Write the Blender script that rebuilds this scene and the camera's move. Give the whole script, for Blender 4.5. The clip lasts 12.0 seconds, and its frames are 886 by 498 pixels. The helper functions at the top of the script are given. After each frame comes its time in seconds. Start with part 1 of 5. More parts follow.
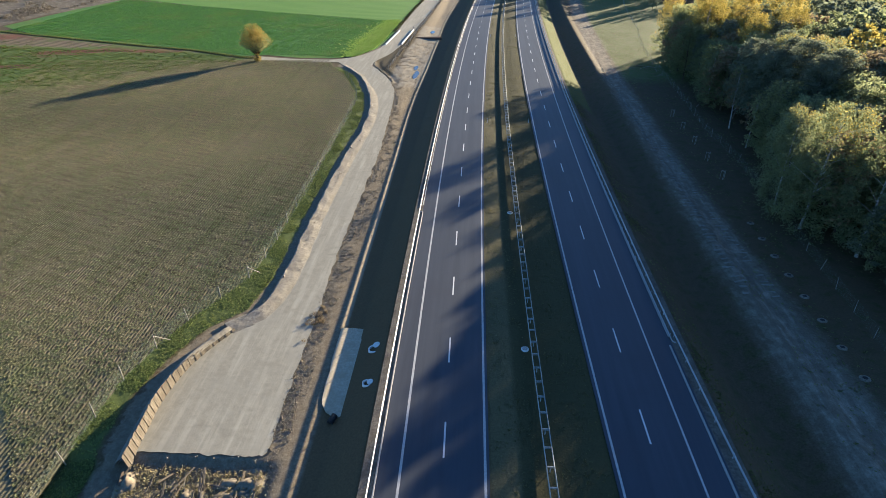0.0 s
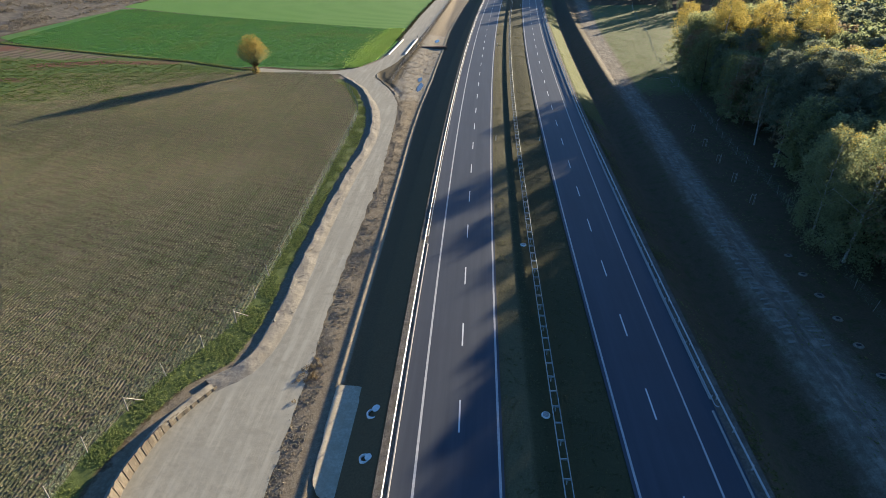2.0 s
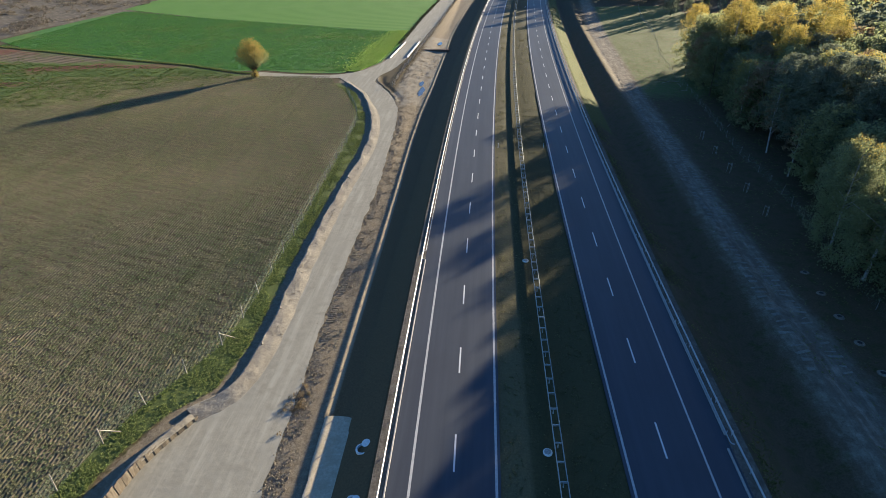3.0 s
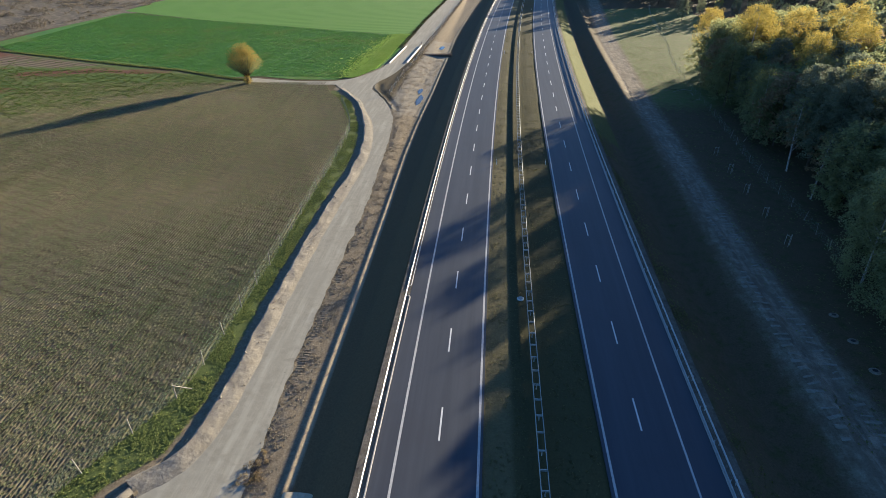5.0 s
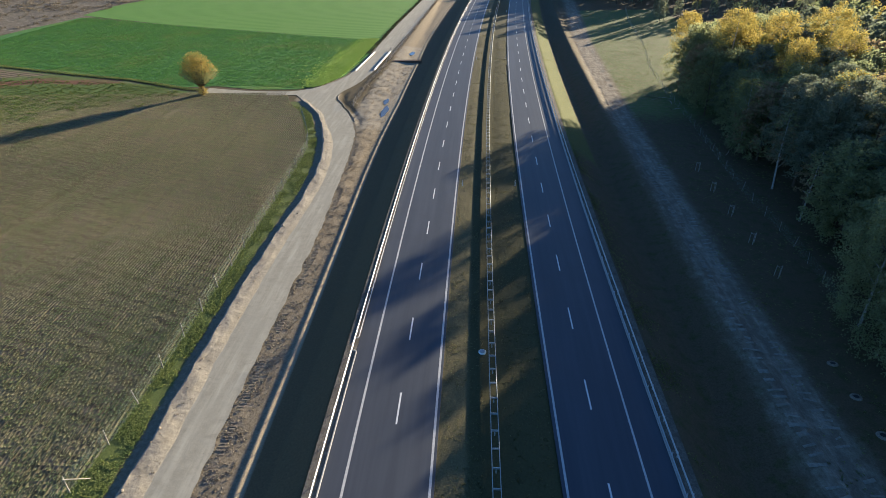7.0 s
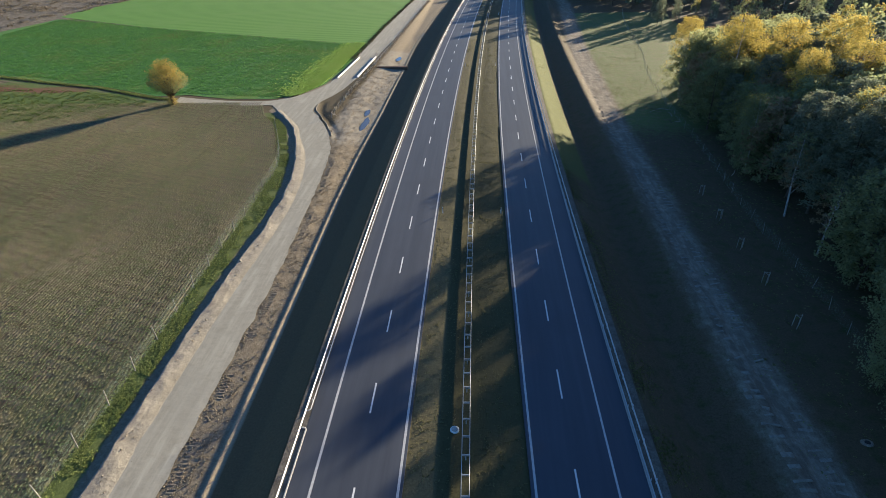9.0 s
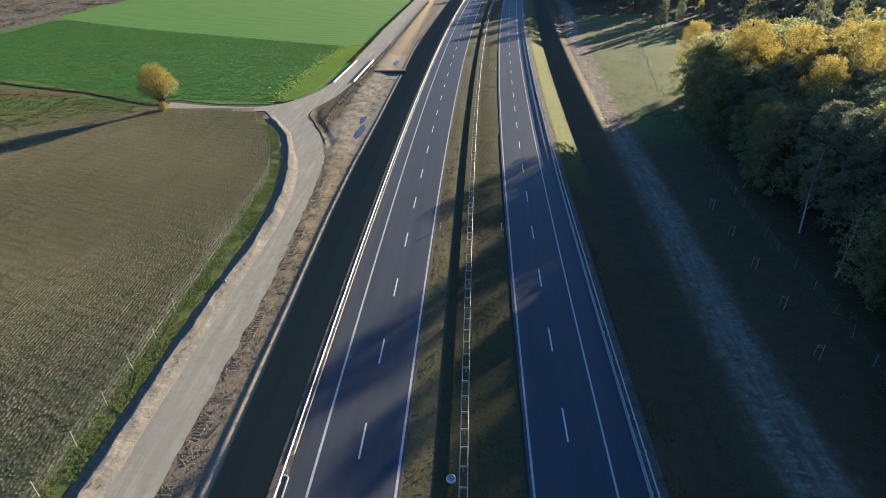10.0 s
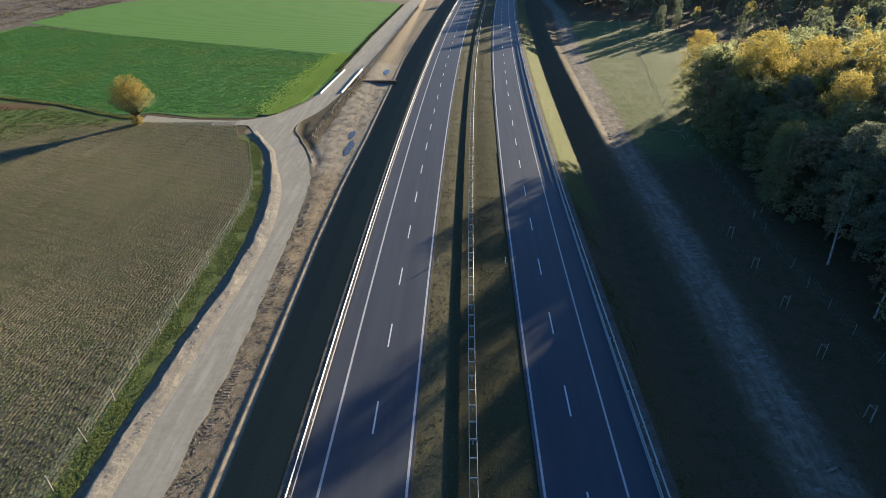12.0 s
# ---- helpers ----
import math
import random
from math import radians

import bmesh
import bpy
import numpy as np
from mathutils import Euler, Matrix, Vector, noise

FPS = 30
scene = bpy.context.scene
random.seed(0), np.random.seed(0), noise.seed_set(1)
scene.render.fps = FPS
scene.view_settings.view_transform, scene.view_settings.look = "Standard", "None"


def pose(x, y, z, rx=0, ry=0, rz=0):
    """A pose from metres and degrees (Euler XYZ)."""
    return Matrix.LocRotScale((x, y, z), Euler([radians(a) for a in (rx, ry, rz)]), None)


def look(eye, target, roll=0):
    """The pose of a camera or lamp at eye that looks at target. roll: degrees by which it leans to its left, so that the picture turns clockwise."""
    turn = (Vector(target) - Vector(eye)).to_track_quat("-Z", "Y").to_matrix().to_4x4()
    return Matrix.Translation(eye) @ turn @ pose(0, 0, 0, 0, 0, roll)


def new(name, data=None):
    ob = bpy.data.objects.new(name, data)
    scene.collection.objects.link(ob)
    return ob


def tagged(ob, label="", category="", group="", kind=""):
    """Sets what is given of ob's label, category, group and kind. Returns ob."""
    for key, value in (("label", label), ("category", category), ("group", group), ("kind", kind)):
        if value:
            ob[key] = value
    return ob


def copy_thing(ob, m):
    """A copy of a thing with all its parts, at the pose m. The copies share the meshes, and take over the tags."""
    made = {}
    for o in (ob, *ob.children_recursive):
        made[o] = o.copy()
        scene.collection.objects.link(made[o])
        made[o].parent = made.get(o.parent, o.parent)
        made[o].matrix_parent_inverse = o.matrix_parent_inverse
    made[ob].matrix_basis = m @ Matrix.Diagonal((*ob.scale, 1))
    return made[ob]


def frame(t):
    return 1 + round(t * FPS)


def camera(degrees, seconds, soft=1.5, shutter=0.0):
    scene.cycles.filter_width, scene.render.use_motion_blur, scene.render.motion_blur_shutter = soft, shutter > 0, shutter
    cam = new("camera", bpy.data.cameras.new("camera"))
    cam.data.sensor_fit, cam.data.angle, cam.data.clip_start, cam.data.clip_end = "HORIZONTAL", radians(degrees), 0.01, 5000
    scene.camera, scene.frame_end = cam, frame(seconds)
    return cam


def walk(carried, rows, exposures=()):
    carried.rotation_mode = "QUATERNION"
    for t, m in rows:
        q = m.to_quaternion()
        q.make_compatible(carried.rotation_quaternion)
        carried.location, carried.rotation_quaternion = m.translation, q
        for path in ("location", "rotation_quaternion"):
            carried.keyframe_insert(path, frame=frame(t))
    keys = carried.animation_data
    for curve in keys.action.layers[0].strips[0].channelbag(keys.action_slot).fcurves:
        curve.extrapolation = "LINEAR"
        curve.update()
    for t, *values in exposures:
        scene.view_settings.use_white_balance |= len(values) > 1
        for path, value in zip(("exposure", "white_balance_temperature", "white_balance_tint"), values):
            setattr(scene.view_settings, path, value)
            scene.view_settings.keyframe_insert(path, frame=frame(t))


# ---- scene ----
cam = camera(76.8, 12.0, soft=0.6)
PATH = [
    (0, (-0.239, -0.314, 42.481), (-0.364, 1.389, 41.439), -0.95),
    (0.5, (-0.742, 1.991, 42.457), (-0.865, 3.695, 41.418), -1.03),
    (1, (-1.127, 4.197, 42.42), (-1.255, 5.904, 41.387), -1.12),
    (1.5, (-1.274, 6.3, 42.398), (-1.407, 8.009, 41.368), -1.24),
    (2, (-1.197, 8.413, 42.366), (-1.338, 10.123, 41.338), -1.38),
    (2.5, (-0.929, 10.514, 42.346), (-1.077, 12.223, 41.318), -1.50),
    (3, (-0.547, 12.663, 42.324), (-0.706, 14.372, 41.298), -1.62),
    (5, (1.411, 21.544, 42.336), (1.224, 23.25, 41.309), -1.70),
    (5.5, (1.945, 24.01, 42.33), (1.77, 25.716, 41.302), -1.68),
    (6, (2.649, 26.548, 42.315), (2.491, 28.255, 41.286), -1.70),
    (6.5, (3.475, 29.139, 42.291), (3.335, 30.848, 41.261), -1.74),
    (7, (4.264, 31.821, 42.281), (4.133, 33.531, 41.251), -1.75),
    (9, (6.49, 42.833, 42.092), (6.371, 44.541, 41.06), -1.62),
    (9.5, (6.701, 45.443, 42.089), (6.58, 47.15, 41.055), -1.62),
    (10, (6.549, 48.011, 42.08), (6.431, 49.72, 41.048), -1.50),
    (10.5, (6.256, 50.343, 42.05), (6.146, 52.053, 41.018), -1.35),
    (11, (5.845, 52.64, 42.04), (5.758, 54.352, 41.01), -1.22),
    (11.5, (5.368, 54.793, 42.05), (5.29, 56.508, 41.023), -1.20),
    (12, (4.894, 56.838, 42.058), (4.814, 58.554, 41.033), -1.20),
]
walk(cam, [(t, look(eye, target, roll)) for t, eye, target, roll in PATH], [(0.0, 2.10, 5850, 12), (2.5, 1.87, 5850, 12), (5.5, 1.89, 5850, 12), (7.0, 1.93, 5850, 12), (9.5, 1.91, 5850, 12), (11.5, 1.90, 5850, 12), (12.0, 1.78, 5850, 12)])

# ---- world, sun and exposure ----
SUN_ELEV, SUN_AZ = radians(9.9), radians(40.1)   # azimuth from +y towards +x
TO_SUN = Vector((math.sin(SUN_AZ) * math.cos(SUN_ELEV), math.cos(SUN_AZ) * math.cos(SUN_ELEV), math.sin(SUN_ELEV)))
world = bpy.data.worlds.new("sky")
scene.world = world
world.use_nodes = True
wn = world.node_tree
sky = wn.nodes.new("ShaderNodeTexSky")
sky.sky_type = "NISHITA"
sky.sun_disc = False
sky.sun_elevation, sky.sun_rotation = SUN_ELEV, SUN_AZ
sky.air_density, sky.dust_density, sky.ozone_density = 1.0, 0.6, 5.0
wn.links.new(sky.outputs[0], wn.nodes["Background"].inputs[0])
wn.nodes["Background"].inputs[1].default_value = 0.064
sun = new("sun", bpy.data.lights.new("sun", "SUN"))
sun.data.energy, sun.data.angle, sun.data.color = 5.0, radians(0.53), (1.0, 0.81, 0.52)
sun.matrix_world = look((0, 0, 0), -TO_SUN)

# ---- materials ----


class Nodes:
    """Short hand for building node materials."""

    def __init__(self, name, rough=0.9, metal=0.0, spec=0.3):
        self.mat = bpy.data.materials.new(name)
        self.mat.use_nodes = True
        self.t = self.mat.node_tree
        self.b = self.t.nodes["Principled BSDF"]
        self.b.inputs["Roughness"].default_value = rough
        self.b.inputs["Metallic"].default_value = metal
        self.b.inputs["Specular IOR Level"].default_value = spec
        self.co = self.t.nodes.new("ShaderNodeNewGeometry").outputs["Position"]

    def link(self, a, b):
        self.t.links.new(a, b)

    def stretch(self, sx, sy, sz, turn=0.0):
        m = self.t.nodes.new("ShaderNodeMapping")
        m.inputs["Scale"].default_value = (sx, sy, sz)
        m.inputs["Rotation"].default_value = (0, 0, turn)
        self.link(self.co, m.inputs["Vector"])
        return m.outputs[0]

    def noise(self, scale, detail=4.0, rough=0.6, co=None):
        n = self.t.nodes.new("ShaderNodeTexNoise")
        n.inputs["Scale"].default_value = scale
        n.inputs["Detail"].default_value = detail
        n.inputs["Roughness"].default_value = rough
        self.link(co or self.co, n.inputs["Vector"])
        return n.outputs[0]

    def ramp(self, fac, stops):
        r = self.t.nodes.new("ShaderNodeValToRGB")
        e = r.color_ramp.elements
        while len(e) < len(stops):
            e.new(0.5)
        for k, (p, c) in zip(e, stops):
            k.position = p
            k.color = (*c, 1) if len(c) == 3 else c
        self.link(fac, r.inputs[0])
        return r.outputs[0]

    def mix(self, fac, a, b, blend="MIX"):
        m = self.t.nodes.new("ShaderNodeMix")
        m.data_type, m.blend_type = "RGBA", blend
        for s, v in ((m.inputs[0], fac), (m.inputs[6], a), (m.inputs[7], b)):
            if isinstance(v, (int, float)):
                s.default_value = v
            elif isinstance(v, tuple):
                s.default_value = (*v, 1)
            else:
                self.link(v, s)
        return m.outputs[2]

    def math(self, op, a, b=0.0, clamp=False):
        m = self.t.nodes.new("ShaderNodeMath")
        m.operation, m.use_clamp = op, clamp
        for s, v in ((m.inputs[0], a), (m.inputs[1], b)):
            if isinstance(v, (int, float)):
                s.default_value = v
            else:
                self.link(v, s)
        return m.outputs[0]

    def span(self, v, lo, hi):
        m = self.t.nodes.new("ShaderNodeMapRange")
        m.inputs["From Min"].default_value, m.inputs["From Max"].default_value = lo, hi
        m.inputs["To Min"].default_value, m.inputs["To Max"].default_value = 0, 1
        self.link(v, m.inputs[0])
        return m.outputs[0]

    def attr(self, name):
        a = self.t.nodes.new("ShaderNodeAttribute")
        a.attribute_name = name
        return a.outputs["Fac"]

    def island(self):
        return self.t.nodes.new("ShaderNodeNewGeometry").outputs["Random Per Island"]

    def objrand(self):
        return self.t.nodes.new("ShaderNodeObjectInfo").outputs["Random"]

    def bump(self, height, strength, dist=0.1):
        n = self.t.nodes.new("ShaderNodeBump")
        n.inputs["Strength"].default_value, n.inputs["Distance"].default_value = strength, dist
        self.link(height, n.inputs["Height"])
        self.link(n.outputs[0], self.b.inputs["Normal"])

    def colour(self, c):
        if isinstance(c, tuple):
            self.b.inputs["Base Color"].default_value = (*c, 1)
        else:
            self.link(c, self.b.inputs["Base Color"])
        return self


def speckled(name, a, b, scale, rough=0.9, bump=0.3, dist=0.05, big=0.15, c=None, metal=0.0, spec=0.3):
    """A surface of two tones at a fine and a coarse scale, with relief."""
    n = Nodes(name, rough, metal, spec)
    f = n.noise(scale, 6, 0.7)
    col = n.ramp(f, [(0.3, a), (0.7, b)])
    if c:
        col = n.mix(n.span(n.noise(big, 4), 0.45, 0.7), col, c)
    n.colour(col)
    if bump:
        n.bump(f, bump, dist)
    return n.mat


def asphalt_material():
    n = Nodes("asphalt", 0.6, 0, 0.25)
    grain = n.noise(60, 3, 0.8)
    long = n.noise(1.0, 4, 0.6, n.stretch(0.9, 0.03, 1))
    base = n.ramp(grain, [(0.3, (0.032, 0.038, 0.051)), (0.7, (0.048, 0.056, 0.072))])
    base = n.mix(n.span(long, 0.35, 0.75), base, (0.058, 0.066, 0.082))
    base = n.mix(n.span(n.noise(0.12, 3), 0.5, 0.8), base, (0.043, 0.048, 0.061))
    n.colour(base)
    n.bump(grain, 0.15, 0.01)
    return n.mat


def ground_material():
    """Bare soil with weeds; the attributes give metres inside each kind of cover or painted light and shade."""
    n = Nodes("soil", 0.95, 0, 0.15)
    fine = n.noise(5.0, 6, 0.75)
    ruts = n.math("ADD", n.math("MULTIPLY", n.noise(1.3, 5, 0.65, n.stretch(1.0, 0.16, 1, 0.11)), 0.5), n.math("MULTIPLY", n.noise(0.7, 5, 0.7), 0.5))
    mid = n.noise(0.7, 5, 0.65)
    wob = n.math("MULTIPLY", n.math("SUBTRACT", n.noise(0.9, 6, 0.75), 0.5), 3.6)

    def inside(name, soft=0.25, wobble=1.0):
        d = n.math("ADD", n.attr(name), n.math("MULTIPLY", wob, wobble))
        return n.span(d, -soft, soft)

    col = n.ramp(fine, [(0.25, (0.055, 0.041, 0.024)), (0.75, (0.135, 0.098, 0.056))])
    weeds = n.ramp(fine, [(0.3, (0.040, 0.042, 0.015)), (0.7, (0.085, 0.080, 0.028))])
    col = n.mix(n.span(mid, 0.48, 0.70), col, weeds)
    grass = n.ramp(fine, [(0.25, (0.055, 0.075, 0.022)), (0.6, (0.11, 0.135, 0.040)), (0.85, (0.18, 0.175, 0.07))])
    lit = n.ramp(fine, [(0.25, (0.055, 0.066, 0.018)), (0.6, (0.102, 0.110, 0.034)), (0.85, (0.150, 0.140, 0.055))])
    dry = n.mix(n.span(mid, 0.45, 0.70), n.ramp(fine, [(0.25, (0.062, 0.088, 0.026)), (0.75, (0.135, 0.165, 0.052))]), n.ramp(fine, [(0.25, (0.10, 0.094, 0.046)), (0.75, (0.185, 0.168, 0.085))]))
    sand = n.ramp(fine, [(0.2, (0.16, 0.140, 0.107)), (0.8, (0.31, 0.275, 0.212))])
    bare = n.mix(n.span(n.noise(1.7, 5, 0.75), 0.40, 0.62), n.ramp(fine, [(0.2, (0.105, 0.082, 0.053)), (0.8, (0.215, 0.175, 0.118))]), n.ramp(fine, [(0.2, (0.15, 0.122, 0.084)), (0.8, (0.30, 0.25, 0.175))]))
    pale = n.mix(n.span(ruts, 0.46, 0.64), n.ramp(fine, [(0.2, (0.11, 0.088, 0.062)), (0.8, (0.20, 0.165, 0.12))]), n.ramp(fine, [(0.2, (0.20, 0.17, 0.13)), (0.8, (0.38, 0.33, 0.255))]))
    dark = n.ramp(fine, [(0.2, (0.055, 0.042, 0.023)), (0.8, (0.14, 0.11, 0.06))])
    # bank soil darkened for the shade that the road embankment throws
    bank_shade = n.ramp(fine, [(0.2, (0.088, 0.058, 0.030)), (0.8, (0.185, 0.125, 0.064))])
    scrub = n.ramp(n.noise(0.35, 6, 0.75), [(0.3, (0.065, 0.054, 0.038)), (0.52, (0.15, 0.125, 0.088)), (0.70, (0.31, 0.27, 0.20))])
    col = n.mix(inside("d_bare"), col, bare)
    col = n.mix(inside("d_sandy", 0.5), col, n.mix(n.span(n.noise(0.55, 6, 0.75, n.stretch(1.0, 0.45, 1, 0.1)), 0.50, 0.62), sand, bare))
    col = n.mix(inside("d_dark", 0.6, 0.6), col, dark)
    col = n.mix(inside("d_bank_shade", 0.2, 0.08), col, bank_shade)
    # pale strip where sun passes under the rail; its brightness put into colour
    col = n.mix(inside("d_sun_strip", 0.15, 0.08), col, n.ramp(fine, [(0.25, (0.23, 0.188, 0.124)), (0.75, (0.36, 0.302, 0.205))]))
    col = n.mix(inside("d_grass", 0.3, 0.5), col, grass)
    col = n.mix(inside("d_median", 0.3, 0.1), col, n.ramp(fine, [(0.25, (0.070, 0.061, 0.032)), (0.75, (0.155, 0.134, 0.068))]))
    # shade of the barrier and the wood, painted as a darker median
    col = n.mix(inside("d_median_shade", 0.25, 0.12), col, n.ramp(fine, [(0.25, (0.040, 0.037, 0.017)), (0.75, (0.092, 0.084, 0.038))]))
    col = n.mix(inside("d_verge", 0.3, 0.3), col, lit)
    col = n.mix(inside("d_meadow", 0.6, 1.0), col, dry)
    col = n.mix(inside("d_track", 1.2, 1.1), col, pale)
    col = n.mix(inside("d_scrub", 0.5, 1.0), col, scrub)
    col = n.mix(inside("d_margin", 0.6, 0.6), col, n.ramp(fine, [(0.25, (0.09, 0.13, 0.045)), (0.75, (0.17, 0.21, 0.085))]))
    n.colour(col)
    n.bump(n.math("ADD", fine, n.math("MULTIPLY", mid, 1.2)), 0.5, 0.10)
    return n.mat


def gravel_material():
    """Compacted crushed stone with wheel streaks, washed patches and fine grit."""
    n = Nodes("crushed_stone", 0.95, 0, 0.2)
    grit = n.noise(9, 4, 0.8)
    lumps = n.noise(1.3, 6, 0.65)
    streak = n.noise(1.1, 5, 0.65, n.stretch(1.0, 0.07, 1, 0.02))
    cross = n.noise(0.8, 4, 0.6, n.stretch(0.5, 0.9, 1, 0.5))
    col = n.ramp(n.math("ADD", n.math("MULTIPLY", grit, 0.45), n.math("MULTIPLY", lumps, 0.55)), [(0.32, (0.232, 0.214, 0.166)), (0.68, (0.345, 0.322, 0.254))])
    col = n.mix(n.span(streak, 0.45, 0.70), col, (0.385, 0.360, 0.286))
    col = n.mix(n.span(cross, 0.54, 0.85), col, (0.228, 0.211, 0.163))
    col = n.mix(n.span(n.noise(0.16, 4), 0.5, 0.75), col, (0.29, 0.272, 0.217))
    n.colour(col)
    n.bump(n.math("ADD", n.math("MULTIPLY", grit, 0.3), n.math("ADD", lumps, n.math("MULTIPLY", cross, 0.7))), 0.3, 0.05)
    return n.mat


def plank_material():
    """Weathered boards, each of its own tone, with upright grain and stains."""
    n = Nodes("weathered_timber", 0.9, 0, 0.2)
    grain = n.noise(6, 5, 0.7, n.stretch(1, 1, 0.12))
    col = n.ramp(grain, [(0.3, (0.085, 0.068, 0.048)), (0.7, (0.19, 0.165, 0.128))])
    col = n.mix(n.math("MULTIPLY", n.objrand(), 0.65), col, (0.075, 0.060, 0.045))
    col = n.mix(n.span(n.noise(0.9, 5, 0.7), 0.55, 0.75), col, (0.20, 0.175, 0.13))
    n.colour(col)
    n.bump(grain, 0.4, 0.03)
    return n.mat


M = {
    "asphalt": asphalt_material(),
    "soil": ground_material(),
    "paint": speckled("road_paint", (0.50, 0.50, 0.49), (0.72, 0.72, 0.70), 8, 0.6, 0.1, 0.01),
    "line": speckled("worn_edge_line", (0.32, 0.32, 0.31), (0.54, 0.535, 0.52), 5, 0.7, 0.1, 0.01),
    "zinc": speckled("galvanised_steel", (0.36, 0.37, 0.38), (0.52, 0.53, 0.54), 6, 0.5, 0.05, 0.01, metal=0.6),
    "oldzinc": speckled("weathered_zinc", (0.30, 0.32, 0.31), (0.44, 0.46, 0.45), 6, 0.75, 0.05, 0.01, metal=0.15),
    "kerb": speckled("concrete_kerb", (0.26, 0.25, 0.23), (0.46, 0.44, 0.41), 7, 0.85, 0.2, 0.02),
    "white": speckled("white_concrete", (0.62, 0.61, 0.58), (0.82, 0.81, 0.78), 5, 0.8, 0.15, 0.02),
    "gravel": gravel_material(),
    "shoulder": speckled("shoulder_gravel", (0.065, 0.056, 0.045), (0.20, 0.178, 0.145), 5, 0.95, 0.6, 0.08, 0.8, (0.075, 0.064, 0.048)),
    "clay": speckled("sandy_clay", (0.160, 0.144, 0.116), (0.285, 0.258, 0.208), 3.0, 0.95, 0.6, 0.10, 0.5, (0.19, 0.168, 0.13)),
    "clod": speckled("dry_clods", (0.15, 0.122, 0.085), (0.29, 0.24, 0.17), 2.0, 0.95, 0.3, 0.03),
    "timber": plank_material(),
    "bark": speckled("bark", (0.05, 0.036, 0.025), (0.13, 0.10, 0.075), 9, 0.95, 0.5, 0.03),
    "birch": speckled("birch_bark", (0.10, 0.09, 0.08), (0.62, 0.59, 0.54), 4, 0.85, 0.2, 0.02),
    "black": speckled("black_band", (0.015, 0.015, 0.016), (0.03, 0.03, 0.03), 9, 0.6, 0.0),
    "rust": speckled("tarred_timber", (0.07, 0.045, 0.03), (0.17, 0.11, 0.075), 4, 0.8, 0.2, 0.02),
}

# ---- helpers for building ----


def curve_x(y):
    """Sideways shift of the road's axis: a bend of 4 km radius."""
    return (np.asarray(y, float) - 105.0) ** 2 / 8000.0


def mesh_from(name, verts, faces, mat, smooth=False):
    me = bpy.data.meshes.new(name)
    me.from_pydata([tuple(v) for v in verts], [], [tuple(f) for f in faces])
    me.materials.append(mat)
    if smooth:
        me.shade_smooth()
    me.update()
    return me


def thing(name, me, label="", category="", group="", kind=""):
    return tagged(new(name, me), label, category, group, kind)


def empty(name, at, label, category, group="", kind=""):
    ob = new(name)
    ob.location = at
    return tagged(ob, label, category, group, kind)


def part(name, me, parent, label="", at=None):
    """One mesh object under a thing or a part; me is in the parent's space, or stands at 'at'."""
    ob = new(name, me)
    ob.parent = parent
    if at is not None:
        ob.location = at
    return tagged(ob, label)


def to_mesh(name, bm, mat, smooth=False):
    me = bpy.data.meshes.new(name)
    bm.normal_update()
    bm.to_mesh(me)
    bm.free()
    me.materials.append(mat)
    if smooth:
        me.shade_smooth()
    return me


def box_bm(size, at=(0, 0, 0), bevel=0.0, bm=None, m=None):
    bm = bm or bmesh.new()
    t = Matrix.Translation(at) if m is None else m
    r = bmesh.ops.create_cube(bm, size=1.0, matrix=t @ Matrix.Diagonal((*size, 1)))
    if bevel:
        es = list({e for v in r["verts"] for e in v.link_edges})
        bmesh.ops.bevel(bm, geom=es, offset=bevel, segments=1, affect="EDGES")
    return bm


def tube_bm(points, radii, sides=6, bm=None):
    """A tapered round bar along points."""
    bm = bm or bmesh.new()
    rings = []
    pts = [Vector(p) for p in points]
    for i, p in enumerate(pts):
        d = (pts[min(i + 1, len(pts) - 1)] - pts[max(i - 1, 0)]).normalized()
        a = d.cross(Vector((0.3, 0.9, 0.2))).normalized()
        b = d.cross(a)
        r = radii[i] if isinstance(radii, (list, tuple)) else radii
        rings.append([bm.verts.new(p + r * (math.cos(2 * math.pi * k / sides) * a + math.sin(2 * math.pi * k / sides) * b)) for k in range(sides)])
    for u, v in zip(rings, rings[1:]):
        for k in range(sides):
            bm.faces.new((u[k], u[(k + 1) % sides], v[(k + 1) % sides], v[k]))
    bm.faces.new(rings[0][::-1])
    bm.faces.new(rings[-1])
    return bm


def sweep(name, section, path, mat, closed=True, smooth=False):
    """A section of (sideways, up) points swept along a path of (x, y, z) with its sideways axis level."""
    p = np.asarray(path, float)
    d = np.gradient(p[:, :2], axis=0)
    d /= np.linalg.norm(d, axis=1)[:, None]
    side = np.stack([d[:, 1], -d[:, 0]], 1)
    k = len(section)
    verts, faces = [], []
    for i in range(len(p)):
        for s, u in section:
            verts.append((p[i, 0] + s * side[i, 0], p[i, 1] + s * side[i, 1], p[i, 2] + u))
    for i in range(len(p) - 1):
        for j in range(k if closed else k - 1):
            a, b = i * k + j, i * k + (j + 1) % k
            faces.append((a, b, b + k, a + k))
    if closed:
        faces.append(tuple(range(k))[::-1])
        faces.append(tuple(range((len(p) - 1) * k, len(p) * k)))
    return mesh_from(name, verts, faces, mat, smooth)


def road_path(u, z, y0, y1, step=4.0):
    ys = np.linspace(y0, y1, max(2, int(round((y1 - y0) / step)) + 1))
    return [(u + float(curve_x(y)), float(y), z) for y in ys]


def wobble(x, y, scale, seed=0.0):
    return noise.noise(Vector((x * scale, y * scale, seed)))


